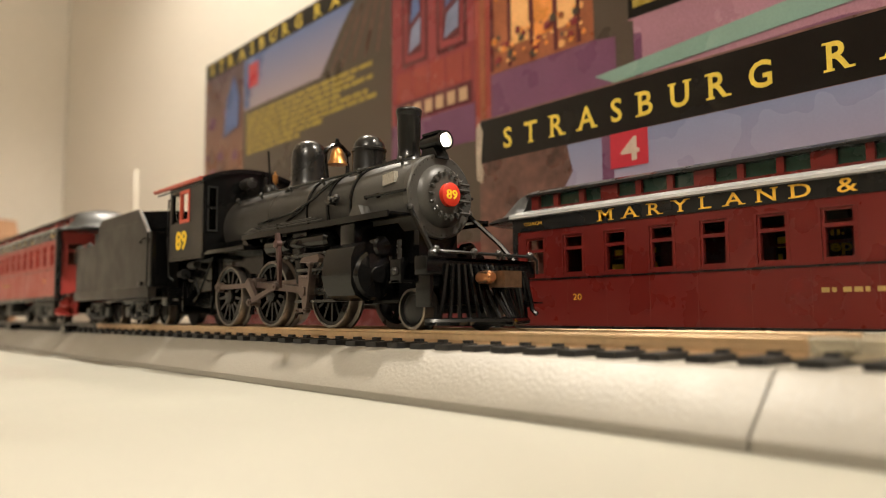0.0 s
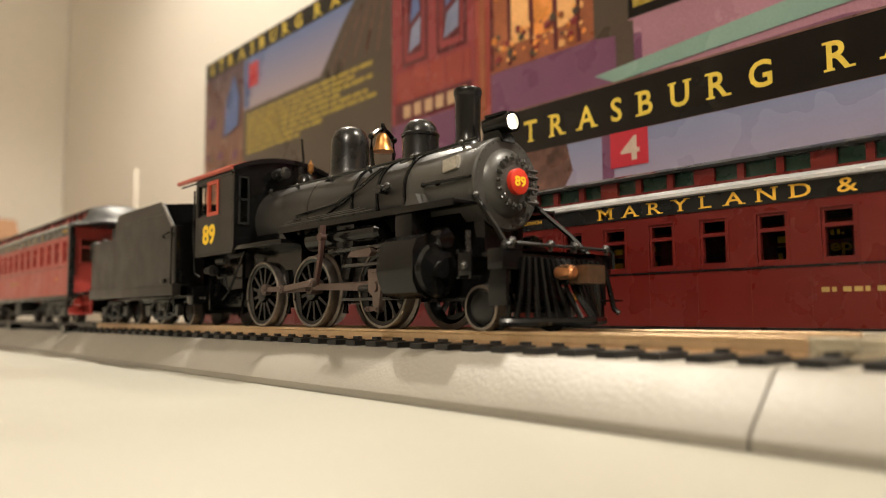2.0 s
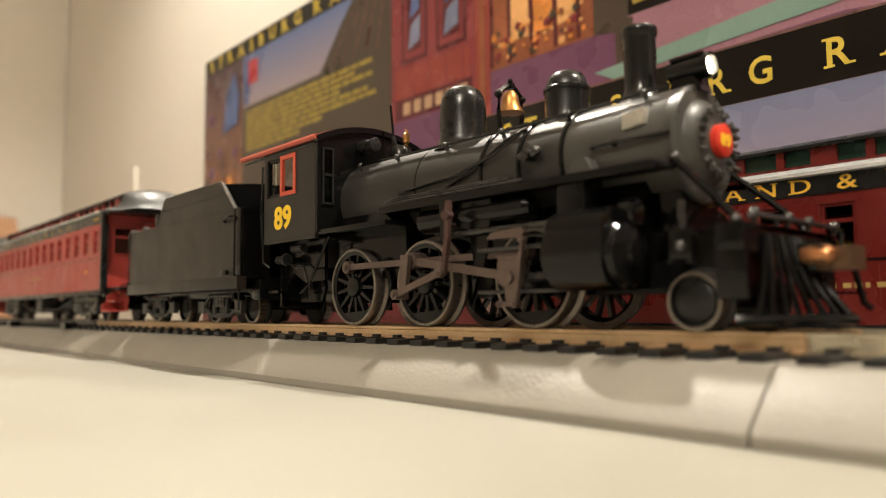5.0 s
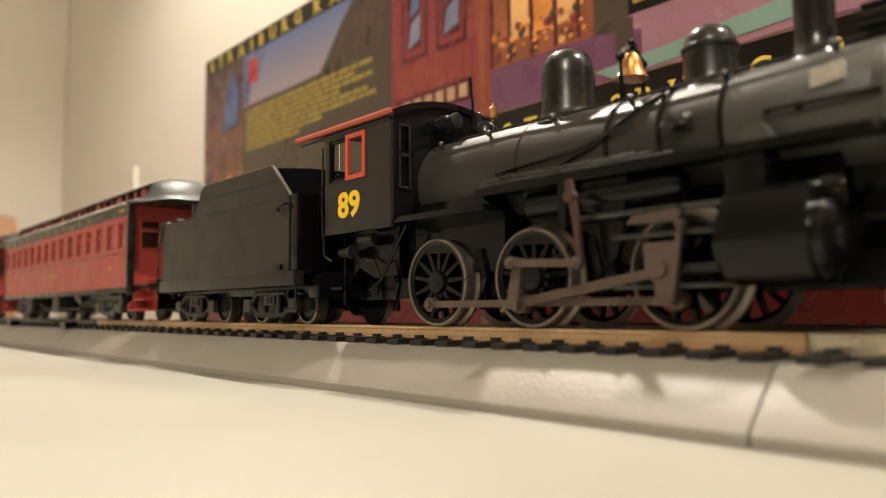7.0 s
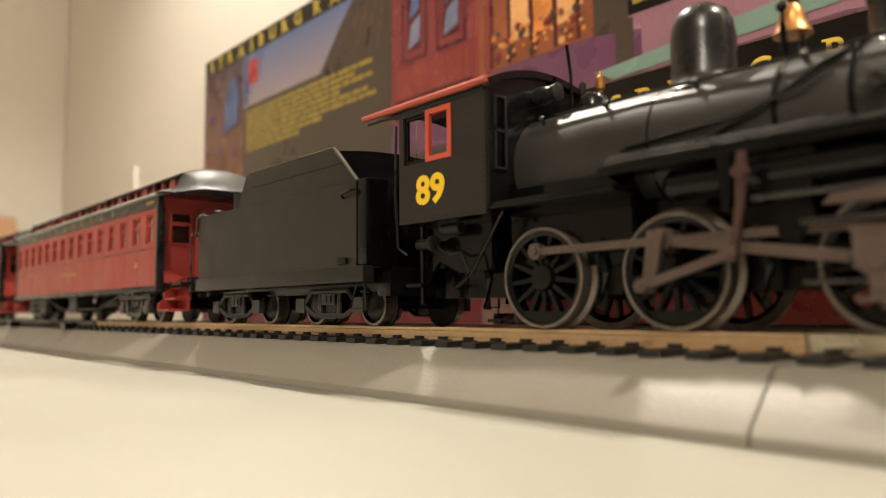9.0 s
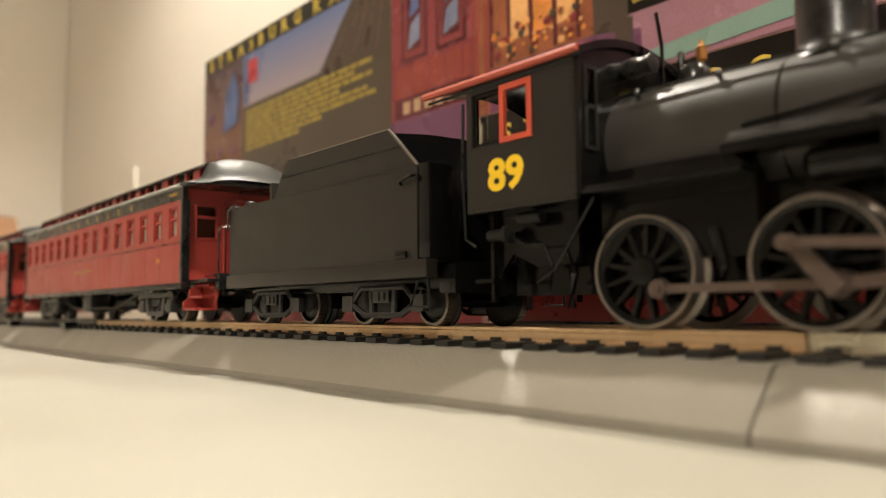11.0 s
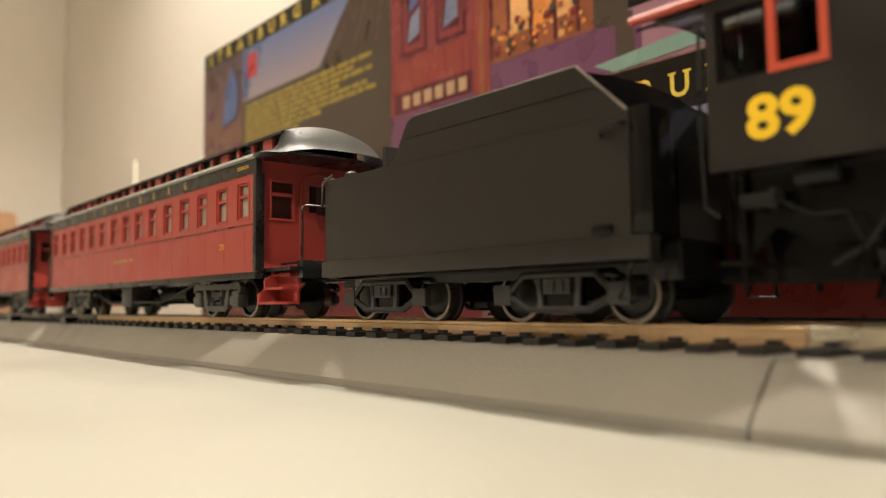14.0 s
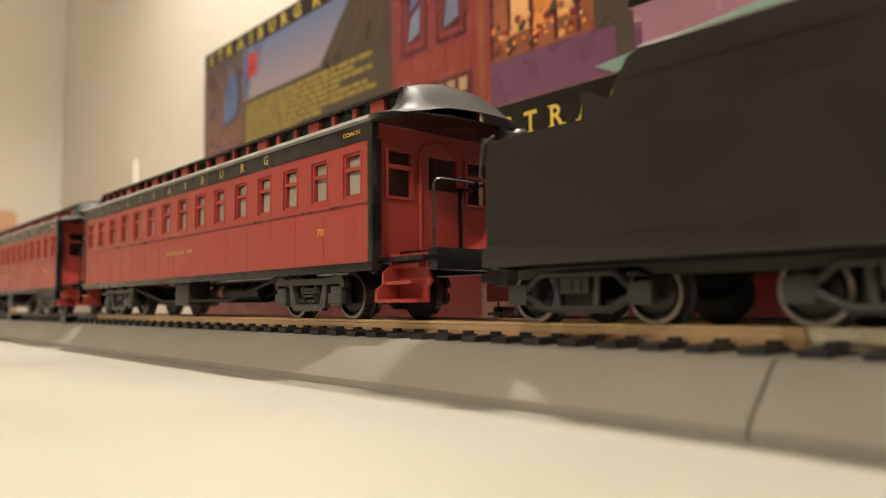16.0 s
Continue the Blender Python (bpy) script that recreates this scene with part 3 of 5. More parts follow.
    part("lower_roof", prism(B(), deck, -L - 0.5, L + 0.5, "yz"), M_ROOF, th, "glossy grey lower roof")
    top = arc(11.6, 43.2, 45.6, 10)
    part("upper_roof", prism(B(), [(11.6, 42.6)] + top[::-1] + [(-11.6, 42.6)], -L - 1.0, L + 1.0, "yz"), M_ROOFBLACK, th, "dark upper roof")
    for s in (-1, 1):
        ya, yb = sorted((s * 10.4, s * 9.4))
        bm = box(B(), -L, L, ya, yb, 39.2, 39.7)
        m = 22
        step = 2 * L / m
        for k in range(m + 1):
            c = -L + k * step
            w = 2.2 if k % 3 == 0 else 0.7
            box(bm, max(c - w, -L), min(c + w, L), ya, yb, 39.7, 42.6)
        part("clerestory_frame", bm, red, th)
        part("clerestory_pane", box(B(), -L, L, *sorted((s * 9.2, s * 9.0)), 39.3, 42.6), M_GREEN, th, "dark green clerestory glass")
    # ends
    for sx in (-1, 1):
        e = sx * L
        xa, xb = sorted((e - sx * 2.0, e - sx * 1.2))
        for a, b, z0, z1 in ((-15.4, 15.4, 11.3, 23), (-15.4, -13.0, 23, 31.5), (-7.4, -4.6, 23, 31.5), (4.6, 7.4, 23, 31.5), (13.0, 15.4, 23, 31.5), (-15.4, 15.4, 31.5, 36.2)):
            part("end_panel", box(B(), xa, xb, a, b, z0, z1), red, th)
        # dim panel added behind the end windows so their glass isn't black
        part("end_window_backing", box(B(), *sorted((e - sx * 6.0, e - sx * 5.4)), -15.2, 15.2, 11.4, 36), M_INSIDE, th)
        door = part("end_door", box(box(B(), *sorted((e - sx * 1.7, e - sx * 0.9)), -4.6, 4.6, 11.3, 25), *sorted((e - sx * 1.7, e - sx * 0.9)), -4.6, -3.0, 25, 31.5), red, th)
        part("door_pane", box(B(), *sorted((e - sx * 1.5, e - sx * 1.35)), -3.0, 4.6, 25, 31.5), M_GLASS, door)
        for y in (-10.2, 10.2):
            w = part("end_window", box(B(), *sorted((e - sx * 1.7, e - sx * 1.55)), y - 2.8, y + 2.8, 23, 31.5), M_GLASS, th)
            part("sash_bar", box(B(), *sorted((e - sx * 1.6, e - sx * 0.9)), y - 2.8, y + 2.8, 28.2, 29.0), red, w)
        # the roof end: curves down and out over the platform
        bm = B()
        rows = []
        for k in range(9):
            u = k / 8
            x = e + sx * (0.3 + 13.4 * u)
            half = 18.6 - 2.0 * u ** 3
            row = []
            for j in range(25):
                a = -1 + j / 12
                q = abs(a)
                upper = 45.6 - 8.9 * u ** 1.7 - 2.3 * (q / 0.62) ** 2
                lower = 37.0 - 0.9 * u * u + 2.1 * min(1, (1 - q) / 0.42) * (1 - 0.4 * u)
                k2 = min(1, max(0, (q - 0.58) / (0.12 + 0.25 * u)))
                k2 = k2 * k2 * (3 - 2 * k2)
                row.append(bm.verts.new((x - sx * 4.4 * a * a * u, a * half, max(lower, upper) * (1 - k2) + lower * k2)))
            rows.append(row)
        for ra, rb in zip(rows, rows[1:]):
            for j in range(24):
                bm.faces.new((ra[j], ra[j + 1], rb[j + 1], rb[j]))
        bmesh.ops.solidify(bm, geom=bm.faces[:], thickness=0.7)
        part("roof_end", bm, M_HOOD, th, "grey curved roof end over the platform")
        part("end_ceiling", prism(B(), [(e + sx * 0.2, -17.8), (e + sx * 9.5, -16), (e + sx * 11.8, -8), (e + sx * 11.8, 8), (e + sx * 9.5, 16), (e + sx * 0.2, 17.8)], 35.9, 36.3, "xy"), M_ROOFBLACK, th)
        # platform
        part("platform", box(B(), *sorted((e, e + sx * 11.2)), -11.0, 11.0, 11.3, 12.6), M_ROOFBLACK, th, bevel=0.15)
        part("end_beam", box(B(), *sorted((e + sx * 9.6, e + sx * 12.0)), -12.5, 12.5, 8.8, 12.7), M_ROOFBLACK, th, bevel=0.2)
        for s in (-1, 1):
            st = part("steps", prism(B(), [(e + sx * 0.6, 3.2), (e + sx * 8.6, 3.2), (e + sx * 8.6, 5.8), (e + sx * 9.6, 7.0), (e + sx * 8.8, 9.4), (e + sx * 9.4, 12.0), (e + sx * 0.6, 12.0)], *sorted((s * 11.2, s * 11.9))), red, th, "red platform steps")
            part("tread_board", box(box(box(B(), *sorted((e + sx * 1.0, e + sx * 8.4)), *sorted((s * 12, s * 17.2)), 3.2, 3.8),
                 *sorted((e + sx * 1.0, e + sx * 8.4)), *sorted((s * 12, s * 15.4)), 6.4, 7.0), *sorted((e + sx * 1.0, e + sx * 8.4)), *sorted((s * 12, s * 13.6)), 9.4, 10.0), red, st)
            part("step_riser", prism(B(), [(s * 17.2, 3.2), (s * 17.2, 5.4), (s * 15.6, 6.6), (s * 15.6, 8.6), (s * 13.8, 9.8), (s * 13.6, 12), (s * 12, 12), (s * 12, 3.2)], *sorted((e + sx * 0.5, e + sx * 1.1)), "yz"), red, st)
            part("railing", tube(B(), [(e + sx * 10.6, s * 12, 12.6), (e + sx * 10.6, s * 12, 23.6), (e + sx * 10.7, s * 11.6, 24.6), (e + sx * 10.8, s * 10.6, 24.9), (e + sx * 10.8, s * 2.4, 24.9)], 0.24), M_STEEL, th, "thin metal platform railing")
        door_arch = [(e - sx * 0.85, -5.2 * math.cos(math.pi * k / 8), 31.2 + 3.2 * math.sin(math.pi * k / 8)) for k in range(9)]
        part("door_moulding", tube(B(), [(e - sx * 0.85, -5.2, 11.4)] + door_arch + [(e - sx * 0.85, 5.2, 11.4)], 0.4), red, th)
        for y in (-10.2, 10.2):
            rim = B()
            for a, b, z0, z1 in ((y - 3.4, y - 2.8, 22.6, 31.9), (y + 2.8, y + 3.4, 22.6, 31.9), (y - 2.8, y + 2.8, 31.5, 31.9), (y - 2.8, y + 2.8, 22.5, 23.0)):
                box(rim, *sorted((e - sx * 1.25, e - sx * 0.75)), a, b, z0, z1)
            part("end_window_frame", rim, red, th)
        bw = tube(B(), [(e + sx * 10.2, -5.2, 12.6), (e + sx * 10.2, -5.2, 23.4)], 0.35)
        lathe(bw, [(2.2, 23.0), (2.5, 23.2), (2.2, 23.5), (0.4, 23.4), (0.4, 23.1)], (e + sx * 10.2, -5.2, 0), "z", 16)
        part("brake_wheel", bw, M_BLACK, th, "black hand brake wheel")
        part("coupler", box(box(B(), *sorted((e + sx * 11, e + sx * 17)), -1.2, 1.2, 6.6, 8.2), *sorted((e + sx * 15.2, e + sx * 18.4)), -2.0, 2.0, 5.8, 9.2), M_GREY, th, bevel=0.3)
    # underbody
    part("equipment_box", box(box(B(), -10.5, -1.5, -14.5, -8.5, 3.0, 9.6), 4, 18, 6, 14, 4.0, 9.6), M_TRUCK, th, bevel=0.2)
    part("air_tank", cyl(B(), 2.6, 6, 26, (0, -6, 6.2), "x", 16), M_GREY, th)
    for y in (-13.8, -6.0, 6.0, 13.8):
        part("truss_rod", tube(B(), [(-48, y, 9.4), (-22, y, 4.2), (22, y, 4.2), (48, y, 9.4)], 0.45), M_GREY, th)
    for cx in (-58.0, 58.0):
        coach_truck(th, cx)
    for word, a, b in words:
        serif_word(word, a, b, *((33.5, 35.95) if end < 0 else (33.75, 35.85)), -17.46, M_GOLD if end < 0 else M_DULLGOLD, th, wide=1.5 if end < 0 else 1.0, bold=0.008 if end < 0 else 0.025)
    a = L - 9 if end > 0 else -L + 3.6
    lettering("COACH", a, a + 5.4, 34.4, 35.2, -17.46, M_GOLD, th, "small_lettering")
    a = L - 18.4 if end > 0 else -L + 17.6
    lettering(number, a, a + 2.4, 16.4, 17.8, -17.25, M_GOLD, th, "number")
    for k in range(16):
        part("panel_seam", box(B(), -L + 5.4 + k * 10.6, -L + 5.45 + k * 10.6, -17.22, -17.2, 10.8, 21.4), M_COACHDARK if red is M_COACH else M_INSIDE, th)
    for k in range(12 if end < 0 else 10):
        if k != 7:
            a = (-14.4 if end < 0 else -10) + k * 1.72
            part("name_bar", box(B(), a, a + (0.7 if k in (1, 4) else 1.3), -17.3, -17.2, 16.75, 17.6), M_DULLGOLD, th)
    return th


# ---- tender ----


def tender(at):
    th = holder("tender", at, "dull black model tender with a raised coal bunker behind the locomotive", "model tender")
    F, R_, H = 36.0, -34.5, 17.8      # front, rear, half width
    tank = [(R_, 11.2), (F - 2, 11.2), (F - 2, 27.0), (R_ + 0.8, 27.0), (R_, 26.2)]
    for s in (-1, 1):
        part("tank_side", prism(B(), tank, *sorted((s * H, s * (H - 9.5)))), M_TENDER, th, bevel=0.35)
        boards = [(-14.2, 27.05), (F - 2.5, 27.05), (F - 10.2, 34.5), (-8.0, 34.5), (-9.6, 33.8), (-12.9, 28.4)]
        part("coal_board", prism(B(), boards, *sorted((s * (H - 0.15), s * (H - 1.5)))), M_TENDER, th, "raised side board of the coal bunker")
        # bright metal on this rim paints in the highlight along the board's edge
        part("board_rim_glint", tube(B(), [(F - 2.6, s * (H - 0.6), 27.2), (F - 10.2, s * (H - 0.6), 34.6), (-8.0, s * (H - 0.6), 34.6)], 0.26), M_TYRE, th)
        part("side_sill", box(B(), R_ - 0.6, F + 0.8, *sorted((s * (H - 2), s * (H + 0.5))), 8.2, 11.2), M_TENDER, th, bevel=0.2)
        part("front_post", box(B(), F - 2.4, F + 0.9, *sorted((s * (H - 0.2), s * (H - 5.6))), 11.3, 27.3), M_BLACK, th, "glossy black front end of the tank", bevel=0.45)
        part("tank_seam", box(B(), -13.4, F - 2.6, *sorted((s * (H - 0.2), s * (H + 0.06))), 26.85, 27.15), M_TENDER, th)
        part("board_seam", box(B(), -10.4, F - 6.8, *sorted((s * (H - 0.2), s * (H + 0.02))), 31.0, 31.18), M_TENDER, th)
        part("step", tube(B(), [(F + 0.4, s * (H - 0.3), 8.4), (F + 0.4, s * (H - 0.3), 3.4), (F - 4.2, s * (H - 0.3), 3.4), (F - 2.2, s * (H - 0.3), 7.6)], 0.35), M_GREY, th)
        part("grab_iron", tube(B(), [(F - 6, s * (H + 0.1), 24.2), (F - 5.6, s * (H + 0.9), 24.6), (F - 2.6, s * (H + 0.9), 25.2), (F - 2.4, s * (H + 0.1), 25.4)], 0.28), M_BLACK, th)
        part("lug", box(B(), F - 7.5, F - 4.5, *sorted((s * H, s * (H + 0.6))), 11.6, 12.8), M_BLACK, th, bevel=0.2)
    gate = [(-H + 1.5, 11.2), (H - 1.5, 11.2), (H - 1.5, 34.0), (8, 35.2), (0, 35.6), (-8, 35.2), (-H + 1.5, 34.2)]
    part("bunker_gate", prism(B(), gate, F - 11.0, F - 10.2, "yz"), M_BLACK, th, "dark front plate of the coal bunker")
    part("tank_middle", box(B(), R_, F - 12.5, -H + 9.5, H - 9.5, 11.2, 26.9), M_TENDER, th)
    part("rear_plate", box(B(), -17.5, -16.5, -H + 1, H - 1, 27.0, 31.0), M_TENDER, th)
    bm = B()
    rr = random.Random(7)
    for k in range(150):
        x, y = rr.uniform(-14, F - 12), rr.uniform(-H + 2, H - 2)
        ball(bm, rr.uniform(0.8, 1.5), (x, y, 27.0 + rr.uniform(0.2, 1.2) + 1.2 * (1 - abs(y) / H)), 5)
    tagged(part("coal", bm, M_COAL, th, "heap of black coal"), kind="stuff")
    part("frame", box(B(), R_, F, -11, 11, 6.4, 11.2), M_BLACK, th, bevel=0.3)
    part("front_beam", box(B(), F - 2, F + 2, -13, 13, 5.6, 10.6), M_BLACK, th, bevel=0.3)
    part("rear_beam", box(B(), R_ - 2.2, R_, -15, 15, 8.0, 11.4), M_BLACK, th, bevel=0.2)
    part("filler_hatch", lathe(B(), [(3.2, 27), (3.2, 28.6), (2.8, 29.2), (0, 29.4)], (-25, 0, 0), "z", 18), M_STEEL, th, "round metal filler hatch")
    part("rear_rail", tube(tube(B(), [(R_ + 1, -H + 1, 28.1), (R_ - 0.2, -H - 0.4, 26.6), (R_ - 0.9, -H - 0.2, 22.0)], 0.3), [(R_ - 0.9, -H + 0.4, 27.6), (R_ - 0.9, H - 0.4, 27.6)], 0.3), M_STEEL, th)
    part("corner_lamp", lathe(B(), [(0.0, 27), (1.3, 27), (1.3, 28.1), (0.8, 28.6), (0, 28.7)], (R_ + 4.5, -H + 3, 0), "z", 12), M_STEEL, th)
    part("coupler", box(box(B(), R_ - 7, R_ - 1, -1.2, 1.2, 6.6, 8.2), R_ - 8, R_ - 5, -2, 2, 5.8, 9.2), M_GREY, th, bevel=0.3)
    for cx in (-21.4, 19.0):
        tr = part("truck", box(box(B(), -2.6, 2.6, -10, 10, 3.8, 6.4), -1.6, 1.6, -5, 5, 6.0, 7.4), M_GREY, th, at=(cx, 0, 0), bevel=0.2)
        for s in (-1, 1):
            y0, y1 = sorted((s * 11.4, s * 13.2))
            bm = prism(B(), [(-3.6, 6.9), (3.6, 6.9), (3.2, 1.9), (-3.2, 1.9)], y0, y1)
            # holes of the cast frame, as dark recesses between the bars
            part("side_frame", bm, M_BLACK, tr, bevel=0.15)
            fr = B()
            ya, yb = (y0 - 0.7, y0) if s < 0 else (y1, y1 + 0.7)
            tube(fr, [(-9.4, (ya + yb) / 2, 4.4), (-6.4, (ya + yb) / 2, 7.0), (6.4, (ya + yb) / 2, 7.0), (9.4, (ya + yb) / 2, 4.4)], 0.6)
            tube(fr, [(-9.4, (ya + yb) / 2, 4.0), (-5.4, (ya + yb) / 2, 2.0), (5.4, (ya + yb) / 2, 2.0), (9.4, (ya + yb) / 2, 4.0)], 0.6)
            for a in (-3.6, 3.6):
                tube(fr, [(a, (ya + yb) / 2, 7.0), (a * 0.9, (ya + yb) / 2, 2.0)], 0.55)
            for a in (-10.4, 10.4):
                box(fr, a - 1.7, a + 1.7, ya - 0.3, yb + 0.3, 2.6, 5.6)
            box(fr, -2.4, 2.4, ya - 0.2, yb + 0.2, 4.2, 6.4)
            for a in (-1.3, 0.3):
                box(fr, a, a + 1.0, ya - 0.45, ya, 4.6, 6.0)
            box(fr, -2.6, 2.6, ya, yb, 1.4, 2.4)
            part("truck_casting", fr, M_TRUCK, tr, "grey cast truck side frame", bevel=0.0)
        for a in (-10.2, 10.2):
            ws = wheelset(tr, (a, 0, 4.1), 4.1)
            SPIN.append((ws, (a, 0, 4.1), 4.1))
    return th

# ---- locomotive ----
R_DRIVER, CRANK = 7.75, 3.9
PHASE = math.pi / 2 + 104.66 / R_DRIVER     # crank angle at the start
DRIVERS = (25.3, 0.0, -22.0)


def driver(parent, x, side, main=False):
    """A spoked driving wheel; side -1 is the near one. Its crank pin stands at PHASE."""
    y = side * 8.75
    ph = PHASE if side < 0 else PHASE + math.pi / 2
    bm = B()
    cx, cz = math.cos(ph), math.sin(ph)
    lathe(bm, [(0.6, side * 1.7), (1.9, side * 1.6), (2.1, side * 1.2), (2.1, side * -1.0), (0.6, side * -1.2)], (0, 0, 0), "y", 16)
    pts = []
    for k in range(9):
        a = ph + math.pi - 0.72 + 1.44 * k / 8
        pts.append((6.75 * math.cos(a), 6.75 * math.sin(a)))
    prism(bm, pts, *sorted((side * 1.15, side * -0.4)))
    lathe(bm, [(1.25, side * 1.7), (1.25, side * -0.4)], (CRANK * cx, 0, CRANK * cz), "y", 12)
    lathe(bm, [(6.4, side * 1.1), (7.22, side * 1.25), (7.22, side * -1.0), (6.4, side * -0.8)], (0, 0, 0), "y", 40)
    lathe(bm, [(6.4, side * -0.8), (6.4, side * 1.1)], (0, 0, 0), "y", 40)
    bmesh.ops.delete(bm, geom=[f for f in bm.faces if len(f.verts) > 30], context="FACES")
    wh = part("driving_wheel", bm, M_BLACK, parent, at=(x, y, R_DRIVER))
    for k in range(13):
        if "spoke" not in COACH:
            COACH["spoke"] = sp = part("spoke", prism(B(), [(1.8, -0.42), (6.8, -0.28), (6.8, 0.28), (1.8, 0.42)], -0.65, 0.65), M_BLACK, wh)
        else:
            sp = again(COACH["spoke"], wh)
        sp.location = (0, side * 0.35 * MM, 0)
        sp.rotation_euler = (0, -(ph + 2 * math.pi * (k + 0.5) / 13), 0)
    t = B()
    lathe(t, [(7.2, side * 1.5), (7.62, side * 1.5), (R_DRIVER, side * 1.3), (R_DRIVER, side * -0.7), (R_DRIVER + 0.75, side * -0.95), (R_DRIVER + 0.75, side * -1.5), (7.2, side * -1.5)], (0, 0, 0), "y", 48)
    lathe(t, [(7.2, side * -1.5), (7.2, side * 1.5)], (0, 0, 0), "y", 48)
    bmesh.ops.delete(t, geom=[f for f in t.faces if len(f.verts) > 4], context="FACES")
    part("tyre", t, M_TYRE, wh, "worn bright metal tyre")
    if main:
        ex = B()
        lathe(ex, [(1.1, -2.6), (1.1, -5.4)], (CRANK * cx, 0, CRANK * cz), "y", 12)
        a2 = ph + 2.97
        ox, oz = CRANK * cx + 6.0 * math.cos(a2), CRANK * cz + 6.0 * math.sin(a2)
        d = Vector((ox - CRANK * cx, oz - CRANK * cz)).normalized()
        n = Vector((-d.y, d.x))
        prism(ex, [(CRANK * cx - d.x - n.x * 1.1, CRANK * cz - d.y - n.y * 1.1), (ox + d.x * .8 - n.x * .8, oz + d.y * .8 - n.y * .8),
                   (ox + d.x * .8 + n.x * .8, oz + d.y * .8 + n.y * .8), (CRANK * cx - d.x + n.x * 1.1, CRANK * cz - d.y + n.y * 1.1)], -5.9, -5.0)
        lathe(ex, [(0.8, -5.9), (0.8, -7.2)], (ox, 0, oz), "y", 10)
        part("eccentric_crank", ex, M_ROD, wh, "brownish metal eccentric crank")
        wh["ecc"] = (ox, oz)
    return wh


def rod(bm, x0, z0, x1, z1, r0, r1, w, y0, y1):
    """A rod with round eyes at both ends."""
    d = Vector((x1 - x0, z1 - z0)).normalized()
    n = Vector((-d.y, d.x)) * w
    prism(bm, [(x0 - n.x, z0 - n.y), (x1 - n.x, z1 - n.y), (x1 + n.x, z1 + n.y), (x0 + n.x, z0 + n.y)], y0, y1)
    for x, z, r in ((x0, z0, r0), (x1, z1, r1)):
        lathe(bm, [(r, y0 - 0.2), (r, y1 + 0.2)], (x, 0, z), "y", 14)
        lathe(bm, [(r * 0.5, y0 - 0.6), (r * 0.5, y0 - 0.2)], (x, 0, z), "y", 8)
    return bm


def locomotive(at):
    th = holder("steam_locomotive", at, "black model steam locomotive with red cab roof and lit headlight", "model locomotive")
    Zb = 25.9
    # boiler and smokebox
    part("boiler", lathe(B(), [(9.0, -29), (9.0, -6), (8.5, 12), (8.35, 30)], (0, 0, Zb), "x", 48), M_SATIN, th)
    part("smokebox", lathe(B(), [(8.45, 30), (8.45, 47.6), (8.2, 48.2), (8.2, 48.4)], (0, 0, Zb), "x", 48), M_SMOKE, th, "graphite grey smokebox")
    part("smokebox_front", lathe(B(), [(8.5, 47.4), (8.5, 48.6), (8.2, 48.9), (6.3, 49.0), (6.1, 49.3), (5.6, 49.9), (4.6, 50.5), (3.0, 50.9), (0, 51.0)], (0, 0, Zb), "x", 48), M_SMOKE, th, "graphite grey smokebox door")
    for k in range(18):
        a = 2 * math.pi * k / 18
        y, z = 4.35 * math.cos(a), Zb + 4.35 * math.sin(a)
        bm = B()
        cyl(bm, 0.33, 50.2, 51.5, (0, y, z), "x", 6)
        tube(bm, [(51.0, y * 0.86, Zb + (z - Zb) * 0.86), (51.0, y * 1.16, Zb + (z - Zb) * 1.16)], 0.28, 5)
        part("door_clamp", bm, M_SMOKE, th)
    bm = B()
    for k in range(40):
        a = 2 * math.pi * k / 40
        ball(bm, 0.2, (48.85, 7.75 * math.cos(a), Zb + 7.75 * math.sin(a)), 5)
    tagged(part("rivets", bm, M_STEEL, th), kind="stuff")
    pl = part("number_plate", lathe(B(), [(2.35, 50.6), (2.35, 51.9), (2.2, 52.0), (0, 52.0)], (0, 0, Zb), "x", 28), M_PLATERED, th, "round red number plate")
    lettering("89", -1.45, 1.45, Zb - 0.95, Zb + 0.95, 52.02, M_YELLOW, pl, "number", "+x", bold=0.03)
    bm = B()
    for z in (-3.4, -1.0, 1.2, 2.4):
        tube(bm, [(49.8, 5.8, Zb + z), (51.2, 5.4, Zb + z), (51.3, 2.6, Zb + z)], 0.32, 6)
    part("door_hinge", bm, M_SMOKE, th)
    for x in (-4, 13.0, 21.5, 30.2):
        part("boiler_band", lathe(B(), [(8.75, x - 0.35), (8.95 if x > -5 else 9.2, x - 0.2), (8.95 if x > -5 else 9.2, x + 0.2), (8.75, x + 0.35)], (0, 0, Zb), "x", 48), M_BLACK, th)
    # chimney, domes, bell, whistle, lamp
    part("smokestack", lathe(B(), [(4.0, 33.0), (3.1, 34.2), (2.45, 35.6), (2.38, 37), (2.48, 43.6), (2.6, 44.2), (2.75, 44.6), (2.75, 45.2), (2.6, 45.5), (2.2, 45.4), (1.9, 43.5), (0, 43)], (39.0, 0, 0), "z", 28), M_DOME, th, "dark grey straight smokestack with a rim")
    part("sand_dome", lathe(B(), [(5.0, 32.6), (4.0, 33.8), (3.75, 35), (3.75, 38.6), (3.95, 38.8), (3.95, 39.3), (3.6, 39.6), (3.4, 40.6), (2.7, 41.7), (1.4, 42.4), (0, 42.6)], (25, 0, 0), "z", 32), M_DOME, th)
